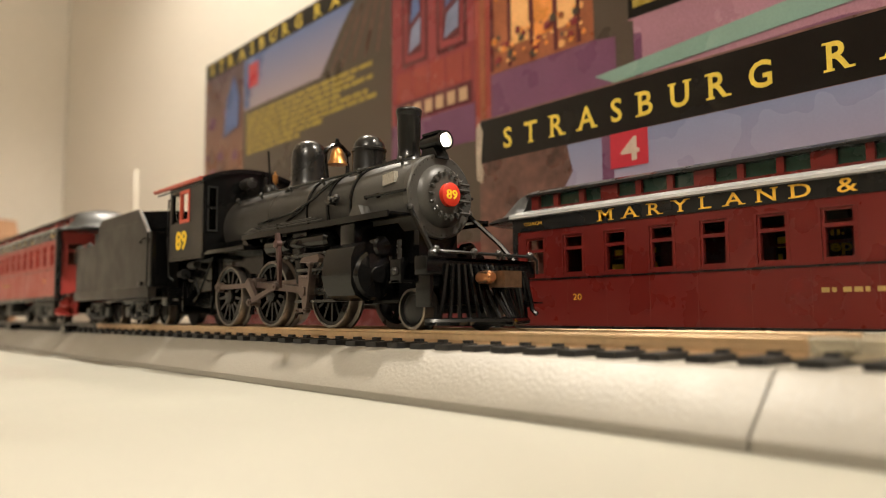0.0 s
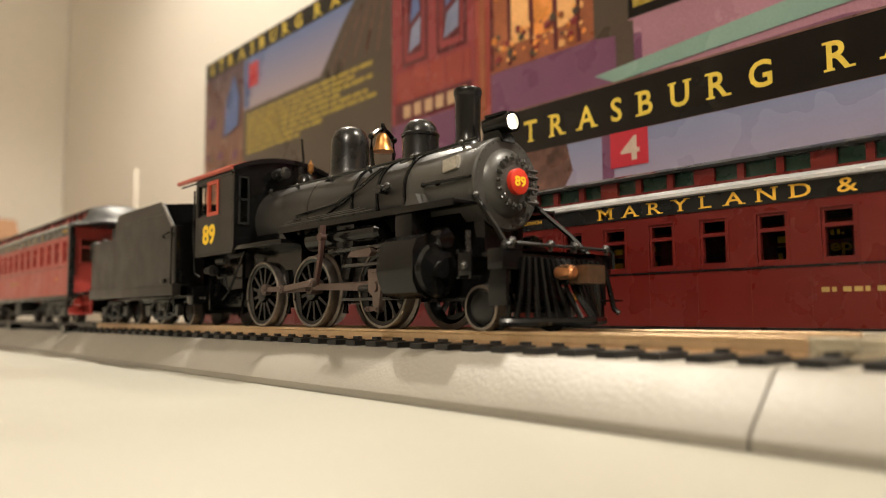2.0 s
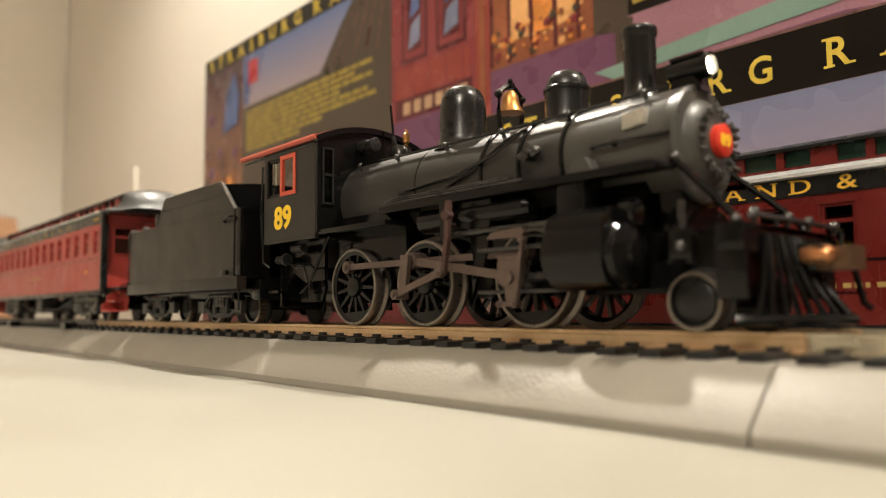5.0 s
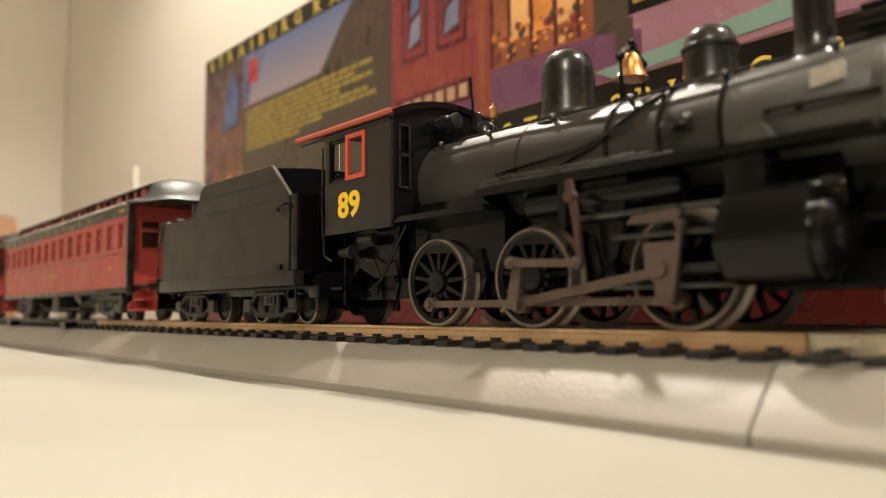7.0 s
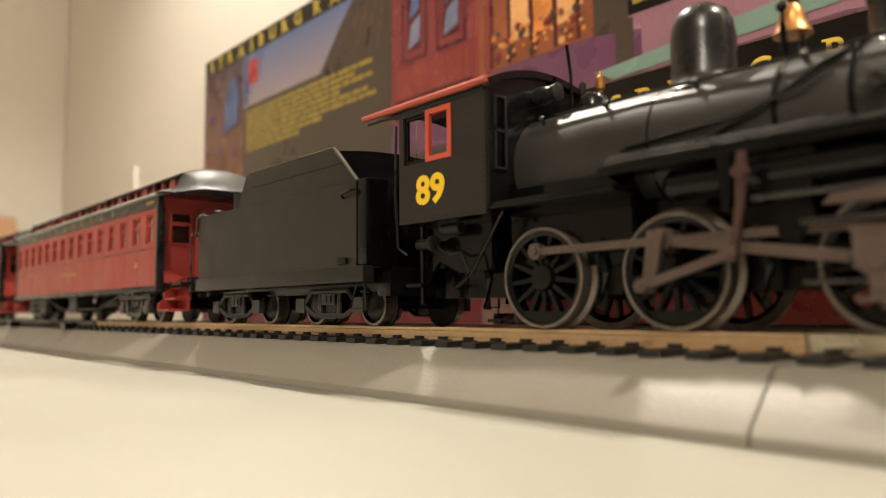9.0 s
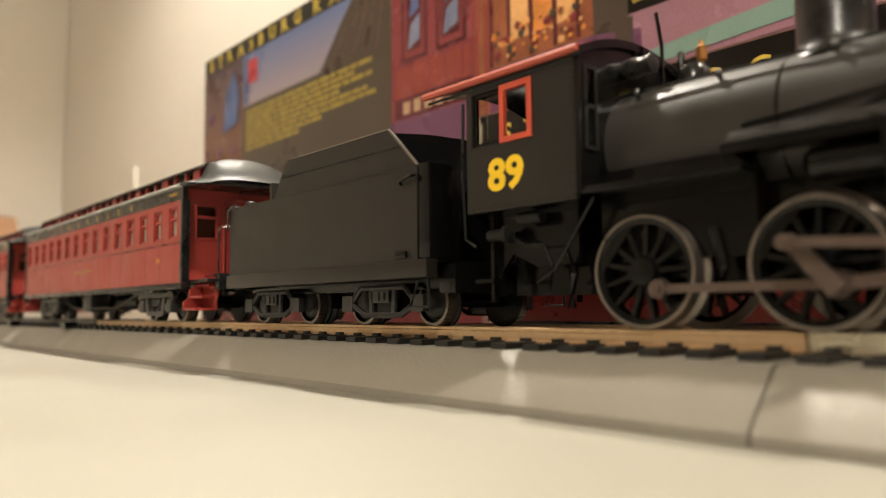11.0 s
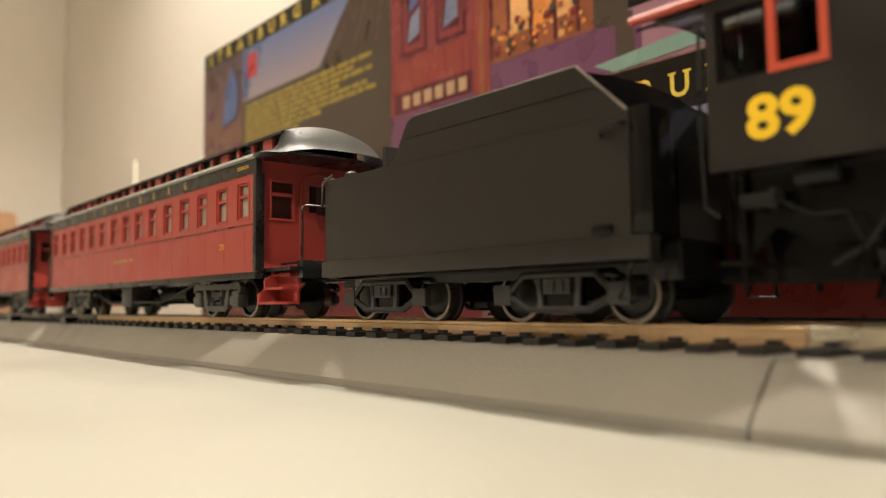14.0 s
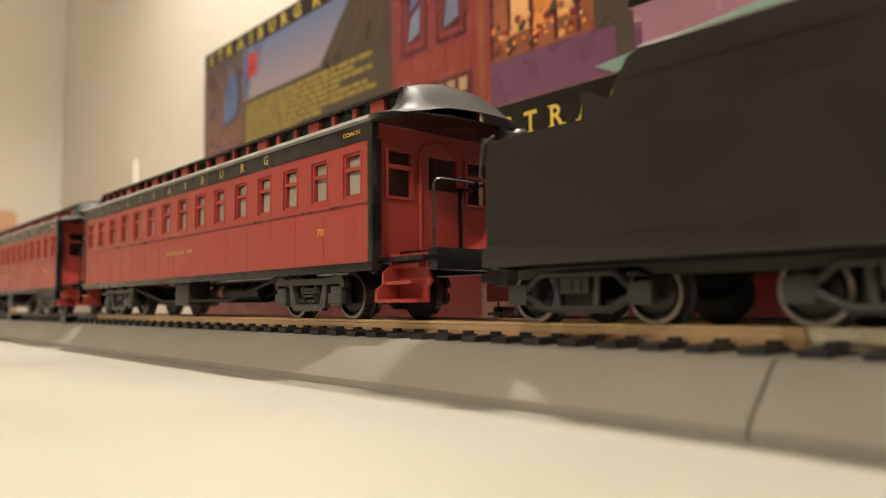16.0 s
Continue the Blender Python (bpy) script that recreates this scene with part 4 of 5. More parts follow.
    part("steam_dome", lathe(B(), [(6.0, 32.9), (4.9, 34.2), (4.5, 35.5), (4.45, 41), (4.2, 43.0), (3.5, 44.6), (2.2, 45.5), (0, 45.8)], (0, 0, 0), "z", 32), M_DOME, th)
    xb = 12.3
    bell = part("bell_stand", tube(tube(tube(B(), [(xb, -2.6, 34), (xb, -3.1, 38), (xb, -2.9, 41.2)], 0.42), [(xb, 2.6, 34), (xb, 3.1, 38), (xb, 2.9, 41.2)], 0.42), [(xb, -3.0, 41.2), (xb, -1.4, 42.5), (xb, 0, 43.0), (xb, 1.4, 42.5), (xb, 3.0, 41.2)], 0.5), M_BLACK, th)
    bm = lathe(B(), [(2.45, 38.0), (2.25, 38.5), (1.8, 39.2), (1.6, 40.2), (1.4, 41.2), (0.8, 42.0), (0, 42.2)], (xb, 0, 0), "z", 24)
    part("bell", bm, M_BRASS, bell, "shiny brass bell")
    part("bell_pivot", ball(ball(B(), 0.75, (xb, -3.1, 41.0), 8), 0.75, (xb, 3.1, 41.0), 8), M_BLACK, bell)
    part("bell_finial", ball(box(B(), xb - 0.8, xb + 0.8, -0.4, 0.4, 42.4, 43.4), 0.55, (xb, 0, 43.9), 8), M_BLACK, bell)
    part("turret", lathe(B(), [(3.6, 33.6), (2.5, 34.8), (2.4, 36.4), (1.6, 37.4), (0, 37.6)], (-19, 0, 0), "z", 20), M_BLACK, th)
    part("whistle", lathe(B(), [(0.35, 37), (0.35, 38), (0.75, 38.1), (0.75, 40.0), (0.3, 40.4), (0.25, 41)], (-18.0, 0.6, 0), "z", 10), M_BRASS, th, "small brass whistle")
    part("safety_valve", lathe(B(), [(0.6, 36), (0.6, 39.2), (0.3, 39.6)], (-20.4, -0.8, 0), "z", 8), M_BLACK, th)
    part("aerial", tube(B(), [(-25.6, 3.0, 36), (-25.8, 3.2, 43), (-26.6, 3.2, 48.4)], 0.3), M_BLACK, th)
    part("generator", lathe(B(), [(0, -3), (1.3, -2.8), (1.6, -1), (1.2, 0.6), (1.5, 2.2), (0, 2.6)], (-25.5, -3.4, 38.2), "x", 12), M_STEEL, th)
    lamp = part("headlight", lathe(B(), [(0, 44.0), (1.6, 44.2), (1.7, 44.6), (1.7, 49.6), (1.9, 49.8), (1.9, 50.5), (1.5, 50.5), (1.4, 49.2), (0, 49.0)], (0, 0, 37.0), "x", 24), M_BLACK, th)
    part("headlight_lens", lathe(B(), [(1.3, 49.4), (1.12, 50.0), (0.8, 50.3), (0, 50.45)], (0, 0, 37.0), "x", 20), M_LIGHT, lamp, "lit warm white headlight lens")
    part("headlight_bracket", prism(B(), [(44.2, 33.4), (49.6, 33.4), (49.2, 34.6), (48.4, 35.6), (45.2, 35.6)], -1.6, 1.6), M_BLACK, th)
    part("headlight_cover", box(B(), 44.6, 49.8, -1.3, 1.3, 38.4, 39.0), M_BLACK, lamp, bevel=0.2)
    # handrails with posts
    for s in (-1, 1):
        q = [(46.5, s * 5.2, 33.9), (38, s * 6.0, 33.2), (20, s * 6.4, 33.0), (0, s * 6.6, 33.1), (-27, s * 6.9, 33.2)]
        part("handrail", tube(B(), q, 0.26), M_BLACK, th)
        for x, y, z in [(43, 5.6, 33.6), (30, 6.2, 33.1), (16, 6.4, 33.0), (2, 6.5, 33.05), (-12, 6.7, 33.1), (-24, 6.9, 33.2)]:
            part("stanchion", ball(tube(B(), [(x, s * (y - 1.2), z - 1.6), (x, s * y, z)], 0.36, 6), 0.6, (x, s * y, z), 8), M_STEEL, th)
        part("side_rail", ball(ball(tube(B(), [(48.6, s * 8.9, Zb + 0.4), (40.0, s * 9.3, Zb + 0.4), (36.2, s * 9.3, Zb + 0.4)], 0.3), 0.6, (40, s * 8.9, Zb + 0.4), 8), 0.5, (36.4, s * 9.2, Zb + 0.4), 8), M_BLACK, th)
        # running boards
        part("running_board", box(B(), -9.0, 48.8, *sorted((s * 7.6, s * 13.0)), 21.4, 22.0), M_BLACK, th, bevel=0.1)
        part("board_edge", box(B(), -9.0, 48.8, *sorted((s * 13.0, s * 13.35)), 20.9, 22.1), M_BLACK, th)
        part("lower_board", box(B(), -29.0, -6.0, *sorted((s * 8.0, s * 14.4)), 18.6, 19.6), M_BLACK, th, bevel=0.15)
        part("board_step", prism(B(), [(-9.0, 19.6), (-6.0, 19.6), (-9.0, 22.0)], *sorted((s * 9, s * 13))), M_BLACK, th)
        part("air_reservoir", lathe(B(), [(0, -5.4), (1.6, -5.2), (2.2, -4.4), (2.2, 20.4), (1.6, 21.2), (0, 21.4)], (5, s * 10.2, 18.6), "x", 18), M_BLACK, th)
        for z, y in ((23.2, 12.0), (23.7, 11.3), (22.6, 12.7)):
            part("pipe", tube(B(), [(-8.5, s * y, z), (10, s * y, z), (24 - (z - 22.6) * 6, s * y, z), (26 - (z - 22.6) * 6, s * y, z + 0.1)], 0.2), M_STEEL, th)
        part("sand_pipe", tube(B(), [(23, s * 3.6, 34.2), (18, s * 7.2, 31), (11, s * 9.0, 26.5), (4, s * 9.3, 24.0)], 0.28), M_BLACK, th)
        part("feed_pipe", tube(B(), [(-8, s * 9.4, 25.0), (8, s * 9.2, 26.4), (16.5, s * 9.0, 28.5), (20, s * 8.2, 30.6), (21.2, s * 7.0, 32.0)], 0.3), M_BLACK, th)
        part("check_valve", ball(cyl(cyl(B(), 0.9, 7.5, 10.6, (24.5, 0, 27.0), "y" if s > 0 else "y", 10) if s > 0 else cyl(B(), 0.9, -10.6, -7.5, (24.5, 0, 27.0), "y", 10), 0.55, 22.8, 26.4, (0, s * 9.8, 27.0), "x", 8), 0.8, (26.4, s * 9.7, 27.4), 8), M_STEEL, th)
        part("saddle_wing", prism(B(), [(33, 22), (38, 22), (36.5, 24.6), (34.6, 24.6)], *sorted((s * 8.6, s * 11.2))), M_SMOKE, th)
        part("steam_pipe", box(B(), 32.5, 37.5, *sorted((s * 8.0, s * 12.8)), 15.6, 21.4), M_BLACK, th, bevel=0.5)
        # cylinders
        cy = part("cylinder", prism(B(), [(s * 8, 5.6), (s * 14.6, 5.4), (s * 16.8, 6.4), (s * 17.8, 8.4), (s * 17.8, 13.4), (s * 17.0, 15.4), (s * 14.6, 16.5), (s * 8, 16.6)], 34.2, 43.6, "yz"), M_BLACK, th, "black cylinder block", bevel=0.35)
        part("cylinder_cover", lathe(lathe(B(), [(4.7, 43.4), (4.7, 44.3), (4.2, 44.8), (1.6, 45.2), (1.5, 45.8), (0, 45.9)], (0, s * 12.9, 10.2), "x", 26), [(4.6, 33.2), (4.6, 34.4)], (0, s * 12.9, 10.6), "x", 26), M_BLACK, cy)
        part("valve_cover", lathe(B(), [(2.1, 43.4), (2.1, 45.0), (1.7, 45.4), (0, 45.6)], (0, s * 11.6, 15.6), "x", 18), M_BLACK, cy)
        # smokebox braces, steps
        part("brace", tube(B(), [(48.4, s * 7.6, Zb - 3.0), (55.2, s * 9.6, 16.6), (58.6, s * 10.4, 12.9)], 0.5), M_BLACK, th)
        part("brace_bolt", ball(ball(B(), 0.75, (48.6, s * 7.8, Zb - 2.8), 8), 0.8, (57.8, s * 10.3, 13.6), 8), M_STEEL, th)
        part("pilot_step", box(box(box(B(), 51.0, 51.6, *sorted((s * 11.6, s * 14.8)), 8.6, 13.2), 51.6, 54.0, *sorted((s * 11.6, s * 14.8)), 8.4, 9.0), 51.0, 54.4, *sorted((s * 14.4, s * 14.8)), 8.4, 12.6), M_BLACK, th, bevel=0.12)
        part("cylinder_cock", ball(cyl(B(), 0.45, 12.6, 16.2, (52.6, s * 13.6, 0), "z", 8), 0.8, (53.0, s * 14.9, 10.4), 8), M_STEEL, th)
        # guides and motion bracket
        part("guide_bar", box(box(B(), 17.5, 34.6, *sorted((s * 12.2, s * 14.2)), 11.9, 12.5), 17.5, 34.6, *sorted((s * 12.2, s * 14.2)), 5.4, 5.9), M_STEEL, th, bevel=0.1)
        part("valve_guide", prism(B(), [(20.0, 13.8), (21.0, 14.8), (27.0, 15.2), (27.8, 14.4), (27.0, 13.6)], *sorted((s * 13.2, s * 14.6))), M_ROD, th, "brownish metal valve rod guide", bevel=0.15)
        part("guide_yoke", prism(B(), [(14.6, 9.6), (16.6, 9.6), (17.8, 13), (18.6, 20.8), (10, 20.8), (10.6, 17), (13.6, 16)], *sorted((s * 10.8, s * 12.0))), M_BLACK, th, bevel=0.15)
        part("piston_rod", cyl(B(), 0.7, 22, 35, (0, s * 12.9, 7.75), "x", 10), M_STEEL, th)
        part("valve_rod", cyl(B(), 0.45, 12, 35, (0, s * 13.4, 15.4), "x", 8), M_STEEL, th)
        part("link_bracket", prism(B(), [(8.2, 21), (10.0, 21), (9.6, 14.4), (8.6, 14.4)], *sorted((s * 13.0, s * 13.8))), M_BLACK, th)
    # cab
    Hc, xf, xr = 14.7, -28.3, -50.6
    cabp = part("cab_front", prism(B(), [(-Hc, 19.2), (Hc, 19.2)] + [(a, b) for a, b in arc(Hc, 38.9, 42.0, 12)][::-1], xf - 0.8, xf, "yz"), M_BLACK, th)
    for s in (-1, 1):
        ya, yb = sorted((s * Hc, s * (Hc - 0.9)))
        bm = B()
        for a, b, z0, z1 in ((xr, xf - 0.8, 18.0, 28.4), (xr, xf - 0.8, 37.0, 38.9), (xr, -49.4, 28.4, 37.0), (-37.0, xf - 0.8, 28.4, 37.0)):
            box(bm, a, b, ya, yb, z0, z1)
        side = part("cab_side", bm, M_TENDER, th, "dull black cab side")
        ys, ye = sorted((s * (Hc - 0.5), s * (Hc + 0.25)))
        bm = B()
        for a, b, z0, z1 in ((-43.2, -42.3, 28.2, 37.2), (-37.7, -36.8, 28.2, 37.2), (-42.3, -37.7, 28.2, 29.1), (-42.3, -37.7, 36.3, 37.2)):
            box(bm, a, b, ys, ye, z0, z1)
        part("window_frame", bm, M_FRAMERED, side, "bright red window frame")
        bm = B()
        for a, b, z0, z1 in ((-49.4, -48.7, 28.4, 37.0), (-43.8, -43.2, 28.4, 37.0), (-48.7, -43.8, 28.4, 29.0), (-48.7, -43.8, 36.4, 37.0)):
            box(bm, a, b, *sorted((s * (Hc - 1.0), s * (Hc - 0.4))), z0, z1)
        part("sliding_sash", bm, M_BLACK, side)
        p = part("pane", box(B(), -48.7, -46.6, *sorted((s * (Hc - 0.8), s * (Hc - 0.6))), 29, 36.4), M_GLASS, side)
        p.visible_shadow = False
        bm = B()
        for k in range(20):
            ball(bm, 0.13, (xf - 1.2, s * Hc, 18.8 + k * 1.02), 5)
        for k in range(18):
            ball(bm, 0.11, (xf - 2.2 - k * 1.1, s * Hc, 18.6), 5)
        tagged(part("rivets", bm, M_BLACK, side), kind="stuff")
        if s < 0:
            lettering("89", -46.0, -38.6, 20.8, 26.1, -Hc, M_YELLOW, side, "number", bold=0.035)
        part("cab_apron", prism(B(), [(xr, 18.0), (xf - 4, 18.0), (xf - 4, 9.5), (-40, 9.2), (-45, 11.5), (xr + 2.2, 7.8)], *sorted((s * 9.4, s * 10.2))), M_BLACK, th)
        part("cab_step", box(box(B(), -50.4, -46.4, *sorted((s * 10.6, s * 13.4)), 7.0, 7.6), -48.8, -48.1, *sorted((s * 10.6, s * 11.4)), 4.0, 17.9), M_BLACK, th)
        part("injector", lathe(lathe(B(), [(0, -2.4), (0.9, -2.2), (0.9, 1.0), (1.4, 1.2), (1.4, 2.0), (0, 2.3)], (-45.6, s * 12.6, 14.4), "x", 10), [(1.0, -2.2), (1.0, 2.2)], (-39.5, s * 12.2, 16.6), "x", 10), M_GREY, th)
        part("injector_pipe", tube(tube(B(), [(-44, s * 12.6, 14.4), (-40, s * 12.8, 12.2), (-36.5, s * 12.8, 12.4), (-35.2, s * 12.6, 9.0), (-36, s * 12.4, 5.4)], 0.25), [(-28.5, s * 11.6, 18.4), (-35.0, s * 12.4, 8.6), (-38.4, s * 12.4, 6.8)], 0.32), M_BLACK, th)
        part("cab_handrail", tube(B(), [(xr - 0.7, s * (Hc + 0.1), 36), (xr - 0.9, s * (Hc + 0.2), 24), (xr - 0.9, s * (Hc - 0.4), 14.0), (xr + 0.5, s * (Hc - 1.2), 12.8)], 0.25), M_GREY, th)
        bm = B()
        for a, b, z0, z1 in ((s * 11.0, s * 13.4, 25.0, 25.4), (s * 11.0, s * 13.4, 36.6, 37.0), (s * 13.2, s * 13.6, 25.0, 37.0), (s * 10.8, s * 11.2, 25.0, 37.0), (s * 11.0, s * 13.4, 31.0, 31.5)):
            box(bm, xf, xf + 0.35, *sorted((a, b)), z0, z1)
        fw = part("front_window", bm, M_GREY, cabp, "narrow cab front window")
        part("front_pane", box(B(), xf + 0.02, xf + 0.12, *sorted((s * 11.2, s * 13.2)), 25.4, 36.6), M_GLASS, fw)
    roof = arc(15.6, 39.2, 42.7, 16)
    inner = arc(15.2, 38.4, 41.9, 16)
    rf = part("cab_roof", prism(B(), roof + inner[::-1], -60.2, -28.0, "yz"), M_ROOFRED, th, "worn red cab roof")
    part("roof_lining", prism(B(), arc(15.0, 38.0, 41.5, 16) + arc(14.8, 37.6, 41.1, 16)[::-1], -59.8, -29.2, "yz"), M_BLACK, th)
    part("roof_front_edge", prism(B(), arc(15.6, 39.0, 42.8, 16) + arc(15.0, 38.0, 41.6, 16)[::-1], -28.9, -27.6, "yz"), M_BLACK, th)
    for s in (-1, 1):
        part("roof_gutter", tube(B(), [(-60.2, s * 15.6, 38.9), (-27.6, s * 15.6, 38.9)], 0.55), M_ROOFRED, rf, "red roof edge")
    part("backhead", box(B(), -33, -29.2, -9, 9, 18, 37), M_BLACK, th)
    part("cab_floor", box(B(), xr, xf - 0.8, -13.6, 13.6, 18.0, 18.8), M_BLACK, th)
    part("firebox", prism(B(), [(-8.4, 9.2), (8.4, 9.2), (8.6, 20), (8.0, 24), (-8.0, 24), (-8.6, 20)], -29.4, -7, "yz"), M_BLACK, th, bevel=0.4)
    part("frame", box(box(B(), -48, 55, -6.2, 6.2, 5.0, 12.4), -30, 48, -5, 5, 12.0, 19.5), M_BLACK, th)
    part("ash_pan", prism(B(), [(-30, 12), (-12, 12), (-14, 4.4), (-30, 4.4)], -7, 7), M_BLACK, th)
    for x in (10.5, -12.5, -35.5):
        part("brake_hanger", tube(B(), [(x, -8.8, 13), (x + 1.2, -8.8, 8), (x + 0.6, -8.8, 3.0)], 0.7), M_BLACK, th)
    part("drawbar", box(B(), -56, -48, -2, 2, 5.2, 7.2), M_BLACK, th)
    part("smokebox_saddle", prism(B(), [(-8.6, 12), (8.6, 12), (7.0, 18), (6.4, 22), (-6.4, 22), (-7.0, 18)], 33, 43.5, "yz"), M_BLACK, th)
    part("builder_plate", prism(B(), [(41.2, 28.0), (44.8, 28.4), (44.8, 30.6), (41.2, 30.2)], -8.66, -7.6), mat("builder_plate_metal", (0.42, 0.39, 0.33), 0.4, metal=0.3, var=0.3, scale=900), th, "small metal builder's plate")
    # pilot: deck, beam, slats
    part("pilot_deck", box(B(), 46, 60.6, -9.5, 9.5, 12.2, 12.9), M_BLACK, th)
    part("pilot_beam", box(B(), 57.4, 60.6, -14.2, 14.2, 9.6, 12.9), M_BLACK, th, bevel=0.3)
    part("pilot_side", box(B(), 56.4, 60.2, -13.0, -12.2, 4.0, 12.9), M_BLACK, th, bevel=0.1)
    part("pilot_side", box(B(), 56.4, 60.2, 12.2, 13.0, 4.0, 12.9), M_BLACK, th, bevel=0.1)
    for k in range(15):
        y = -11.2 + k * 1.6
        tip = 66.8 - abs(y) * 0.56
        part("pilot_bar", tube(B(), [(60.9, y * 0.86, 11.6), (61.6 + (tip - 62) * 0.4, y * 0.94, 6.0), (tip, y, 1.6)], 0.42, 6), M_BLACK, th)
    part("pilot_foot", tube(B(), [(58.4, -12.4, 1.5), (60.6, -11.4, 1.4), (66.9, 0, 1.4), (60.6, 11.4, 1.4), (58.4, 12.4, 1.5)], 0.75, 8), M_BLACK, th)
    part("coupler_pocket", box(B(), 60.4, 64.0, -2.6, 2.6, 7.4, 10.6), M_BLACK, th, bevel=0.3)
    part("coupler", prism(prism(B(), [(63.6, -2.3), (67.6, -2.2), (68.0, 1.8), (67.2, 2.6), (63.6, 2.6)], 7.4, 10.3, "xy"), [(63.2, -4.4), (65.6, -4.6), (65.6, -2.4), (63.2, -2.4)], 8.2, 10.2, "xy"), M_COUPLER, th, "bronze coloured front coupler", bevel=0.45)
    part("coupler_knuckle", lathe(B(), [(0, 62.6), (0.9, 62.7), (1.15, 63.4), (1.15, 65.6), (0.8, 66.2), (0, 66.3)], (0, -3.6, 9.2), "x", 14), mat("knuckle_copper", (0.55, 0.24, 0.10), 0.3, metal=0.8, var=0.15, scale=400), th, "copper coloured coupler knuckle")
    part("cut_lever", tube(B(), [(60.8, -13.6, 13.4), (61.2, -12.8, 13.7), (61.2, 0, 13.7), (61.2, 12.8, 13.7), (61.4, 13.8, 13.0), (61.0, 14.2, 10.4)], 0.3), M_GREY, th)
    for y in (-12.2, -3.0, 3.4, 12.2):
        part("eye_bolt", ball(cyl(B(), 0.4, 12.8, 13.6, (60.9, y, 0), "z", 6), 0.75, (61.0, y, 13.9), 8), M_STEEL, th)
    part("air_hose", tube(B(), [(61.0, 6.2, 11), (64.5, 6.6, 10.2), (65.4, 6.8, 6.2), (65.9, 7.0, 3.4), (66.8, 7.2, 2.6)], 0.45), M_BLACK, th)
    part("flag_bracket", box(B(), 60, 65, 9.6, 11.0, 4.6, 4.9), M_BLACK, th)
    # wheels
    wheels = {}
    for i, x in enumerate(DRIVERS):
        for s in (-1, 1):
            w = driver(th, x, s, main=(i == 1 and s < 0))
            wheels[i, s] = w
            SPIN.append((w, (x, s * 8.75, R_DRIVER), R_DRIVER))
        part("axle", cyl(B(), 1.4, -8, 8, (x, 0, R_DRIVER), "y", 12), M_STEEL, th)
    ws = wheelset(th, (52.0, 0, 3.75), 3.75)
    SPIN.append((ws, (52.0, 0, 3.75), 3.75))
    part("pilot_truck", box(box(B(), 47.5, 56.5, -7, 7, 4.4, 6.2), 30, 48, -1.6, 1.6, 5.0, 6.4), M_BLACK, th, bevel=0.3)
    gear = {}
    for s in (-1, 1):
        y0, y1 = sorted((s * 10.5, s * 11.6))
        bm = rod(B(), DRIVERS[2], 0, 0, 0, 1.25, 1.6, 0.55, y0, y1)
        rod(bm, 0, 0, DRIVERS[0], 0, 1.6, 1.25, 0.55, y0, y1)
        gear["side", s] = part("side_rod", bm, M_ROD, th, "brownish metal side rod", at=(0, 0, R_DRIVER))
    gear["main"] = part("main_rod", rod(B(), 0, 0, 25.3, 0, 1.55, 1.1, 0.68, -13.0, -11.9), M_ROD, th, "brownish metal main rod", at=(0, 0, R_DRIVER))
    ch = part("crosshead", prism(B(), [(-2.4, 3.4), (2.2, 3.4), (2.0, -0.8), (1.1, -1.8), (0.8, -3.6), (-0.8, -3.6), (-1.0, -1.6), (-2.2, -0.8)], -14.6, -13.2), M_ROD, th, "brownish metal crosshead plate", at=(25, 0, R_DRIVER), bevel=0.15)
    bm = B()
    for k in range(5):
        ball(bm, 0.2, (-1.9 + k * 0.95, -14.65, 2.8), 5)
    lathe(bm, [(1.0, -15.2), (1.0, -13.2)], (0, 0, 0), "y", 12)
    rod(bm, 3.2, 5.4, 1.6, -4.0, 0.55, 0.6, 0.32, -15.4, -14.8)
    rod(bm, 1.6, -4.0, -1.6, -4.0, 0.6, 0.5, 0.35, -15.2, -14.6)
    part("combination_lever", bm, M_ROD, ch)
    gear["cross"] = ch
    bm = prism(B(), [(-0.4, 4.2), (0.4, 4.3), (0.6, 3.0), (0.75, -2.0), (0.35, -8.0), (-0.55, -7.8), (-0.15, -2.0), (-0.5, 3.0)], -15.4, -14.6)
    lathe(bm, [(0.85, -15.7), (0.85, -14.4)], (0, 0, 1.8), "y", 12)
    gear["link"] = part("expansion_link", bm, M_LINK, th, "reddish brown metal expansion link", at=(11.6, 0, 16.6))
    gear["ecc"] = part("eccentric_rod", rod(B(), 0, 0, 12.0, 0, 0.9, 0.9, 0.55, -16.3, -15.7), M_ROD, th, "brownish metal eccentric rod", at=(0, 0, R_DRIVER))
    gear["wheels"] = wheels
    return th, gear


loco, gear = locomotive((-153.7, YC, ZR))
tend = tender((-247.2, YC, ZR))
coach_one = coach((-395.7, YC, ZR), M_COACH, "red model passenger coach with grey roof behind the tender", [("STRASBURG", -42, 47)], "70")
coach_two = coach((-600.7, YC, ZR), M_COACH, "red model passenger coach with grey roof at the train's end", [("STRASBURG", -42, 47)], "71")
N_MOVING = len(SPIN)
coach_still = coach((-34.0, 148.7, 0.0), M_COACHDARK, "maroon model passenger coach with gold lettering parked on the table", [("MARYLAND", -59.7, -15.2), ("&", -11.0, -7.4), ("PENNSYLVANIA", -3.0, 62)], "20", sash=False, end=-1)

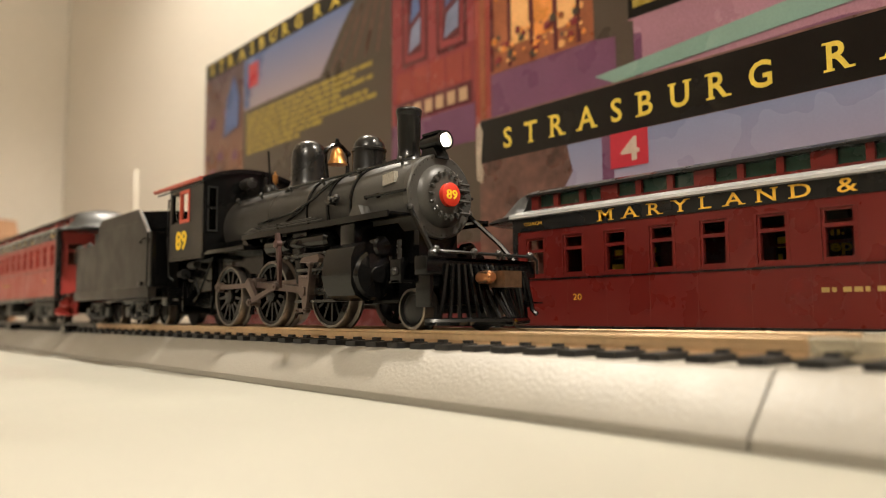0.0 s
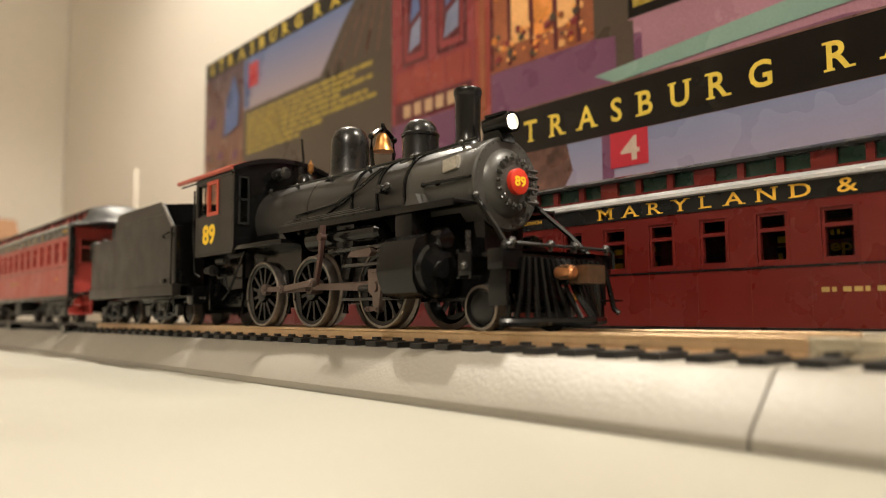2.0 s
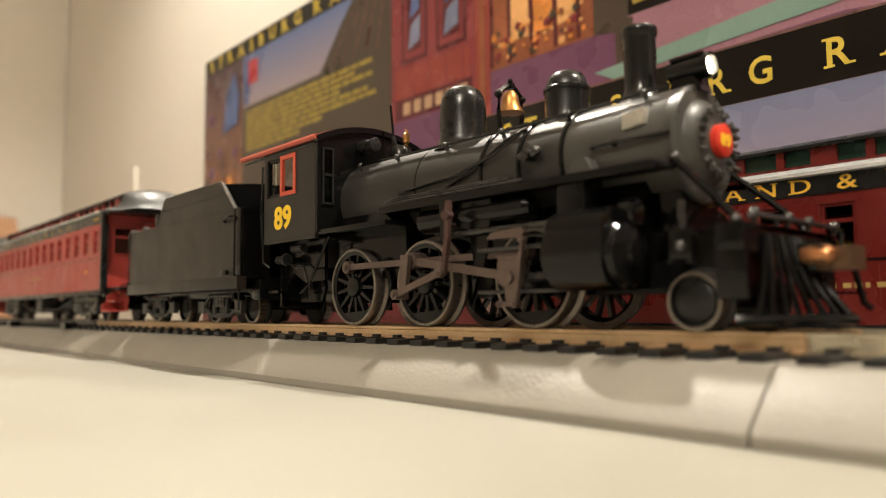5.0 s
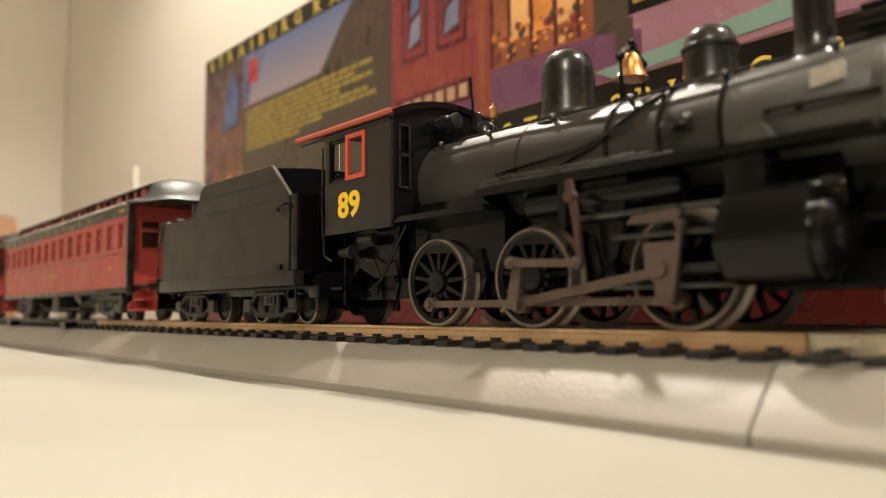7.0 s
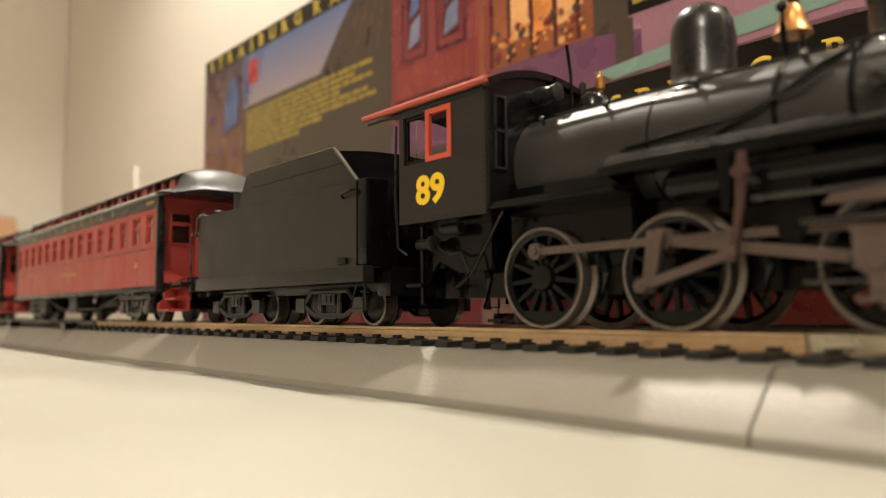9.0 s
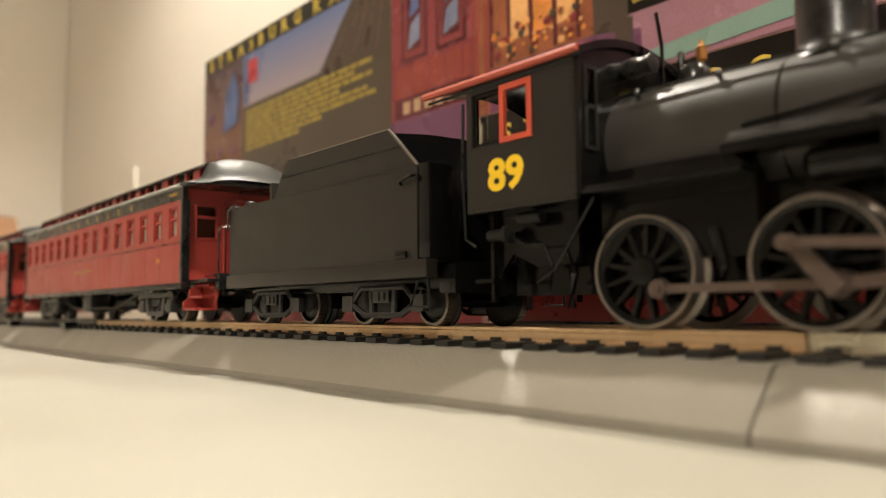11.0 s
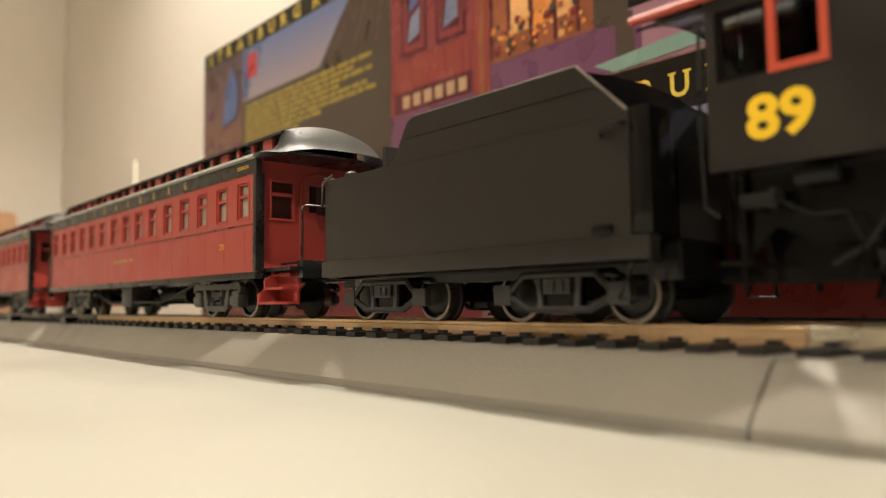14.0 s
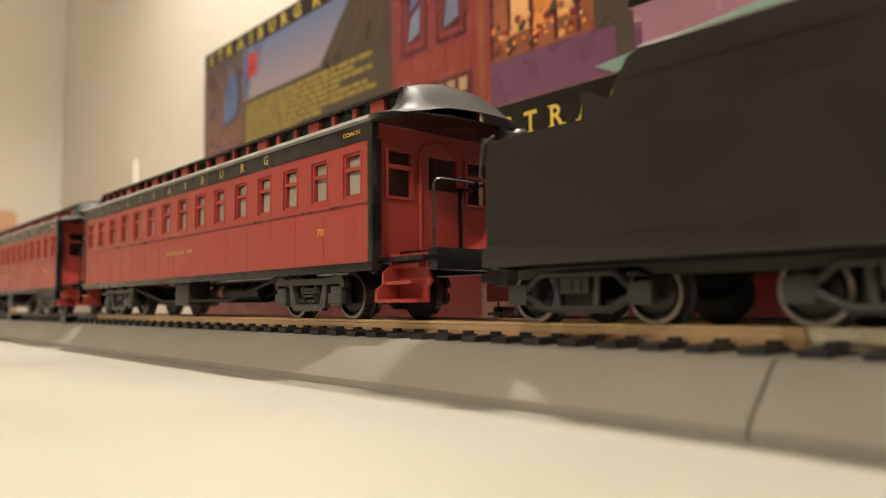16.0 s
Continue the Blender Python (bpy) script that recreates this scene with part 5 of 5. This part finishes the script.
for x, y in ((-374, 76.8), (-291, 77.6)):
    blk = part("wire_terminal", prism(B(), [(-3, 0), (3, 0), (3, 1.6), (1.8, 2.4), (-1.8, 2.4), (-3, 1.6)], -2.2, 2.2), M_BLACK, None, at=(x, y, 7.85), bevel=0.3)
    tagged(blk, "small black plastic wire terminal on the roadbed", "terminal", "wire terminals")

# ---- things in the distance ----
# raised upright strip added where the wall has a pale streak
cord = tagged(part("wall_strip", box(B(), -1808, -1789, 613, 620, 257, 366), M_WALL, None, bevel=3), "thin upright strip in wall paint on the cream wall", "cord cover")
arm = tagged(part("armchair_back", prism(B(), [(-2430, -750), (-2070, -750), (-2080, 215), (-2120, 258), (-2220, 272), (-2380, 255), (-2430, 205)], 260, 430), mat("brown_leather", (0.36, 0.20, 0.11), 0.5, var=0.15, scale=6, fine=40), None, bevel=25), "brown upholstered armchair standing by the end wall", "armchair")


def motions():
    for ob, (x0, y0, z0) in ((loco, (-153.7, YC, ZR)), (tend, (-247.2, YC, ZR)), (coach_one, (-395.7, YC, ZR)), (coach_two, (-600.7, YC, ZR))):
        walk(ob, [(t, pose((x0 + run(t)) * MM, y0 * MM, z0 * MM)) for t in STEPS])
    for ob, (x, y, z), r in SPIN[:N_MOVING]:
        walk(ob, [(t, pose(x * MM, y * MM, z * MM, 0, math.degrees(run(t) / r), 0)) for t in STEPS])
    side, far, main, cross, ecc, link = [], [], [], [], [], []
    ox, oz = gear["wheels"][1, -1]["ecc"]
    for t in STEPS:
        turn = run(t) / R_DRIVER
        a, b = PHASE - turn, PHASE + math.pi / 2 - turn
        side.append((t, pose(CRANK * math.cos(a) * MM, 0, (R_DRIVER + CRANK * math.sin(a)) * MM)))
        far.append((t, pose(CRANK * math.cos(b) * MM, 0, (R_DRIVER + CRANK * math.sin(b)) * MM)))
        px, pz = CRANK * math.cos(a), R_DRIVER + CRANK * math.sin(a)
        cx = px + math.sqrt(25.3 ** 2 - (R_DRIVER - pz) ** 2)
        main.append((t, pose(px * MM, 0, pz * MM, 0, -math.degrees(math.atan2(R_DRIVER - pz, cx - px)), 0)))
        cross.append((t, pose(cx * MM, 0, R_DRIVER * MM)))
        c, s = math.cos(turn), math.sin(turn)
        ex, ez = ox * c + oz * s, R_DRIVER - ox * s + oz * c
        # foot of the link swings about its trunnion to meet the rod
        d = math.hypot(11.6 - ex, 18.4 - ez)
        k = max(-1, min(1, (d * d + 9.4 ** 2 - 12.0 ** 2) / (2 * d * 9.4)))
        base = math.atan2(ez - 18.4, ex - 11.6)
        w = base + math.acos(k)
        fx, fz = 11.6 + 9.4 * math.cos(w), 18.4 + 9.4 * math.sin(w)
        ecc.append((t, pose(ex * MM, 0, ez * MM, 0, -math.degrees(math.atan2(fz - ez, fx - ex)), 0)))
        swing = w + math.pi / 2
        sx, sz = 11.6 + 1.8 * math.sin(swing), 18.4 - 1.8 * math.cos(swing)
        link.append((t, pose(sx * MM, 0, sz * MM, 0, -math.degrees(swing), 0)))
    for key, rows in ((("side", -1), side), (("side", 1), far), ("main", main), ("cross", cross), ("ecc", ecc), ("link", link)):
        walk(gear[key], rows)


motions()
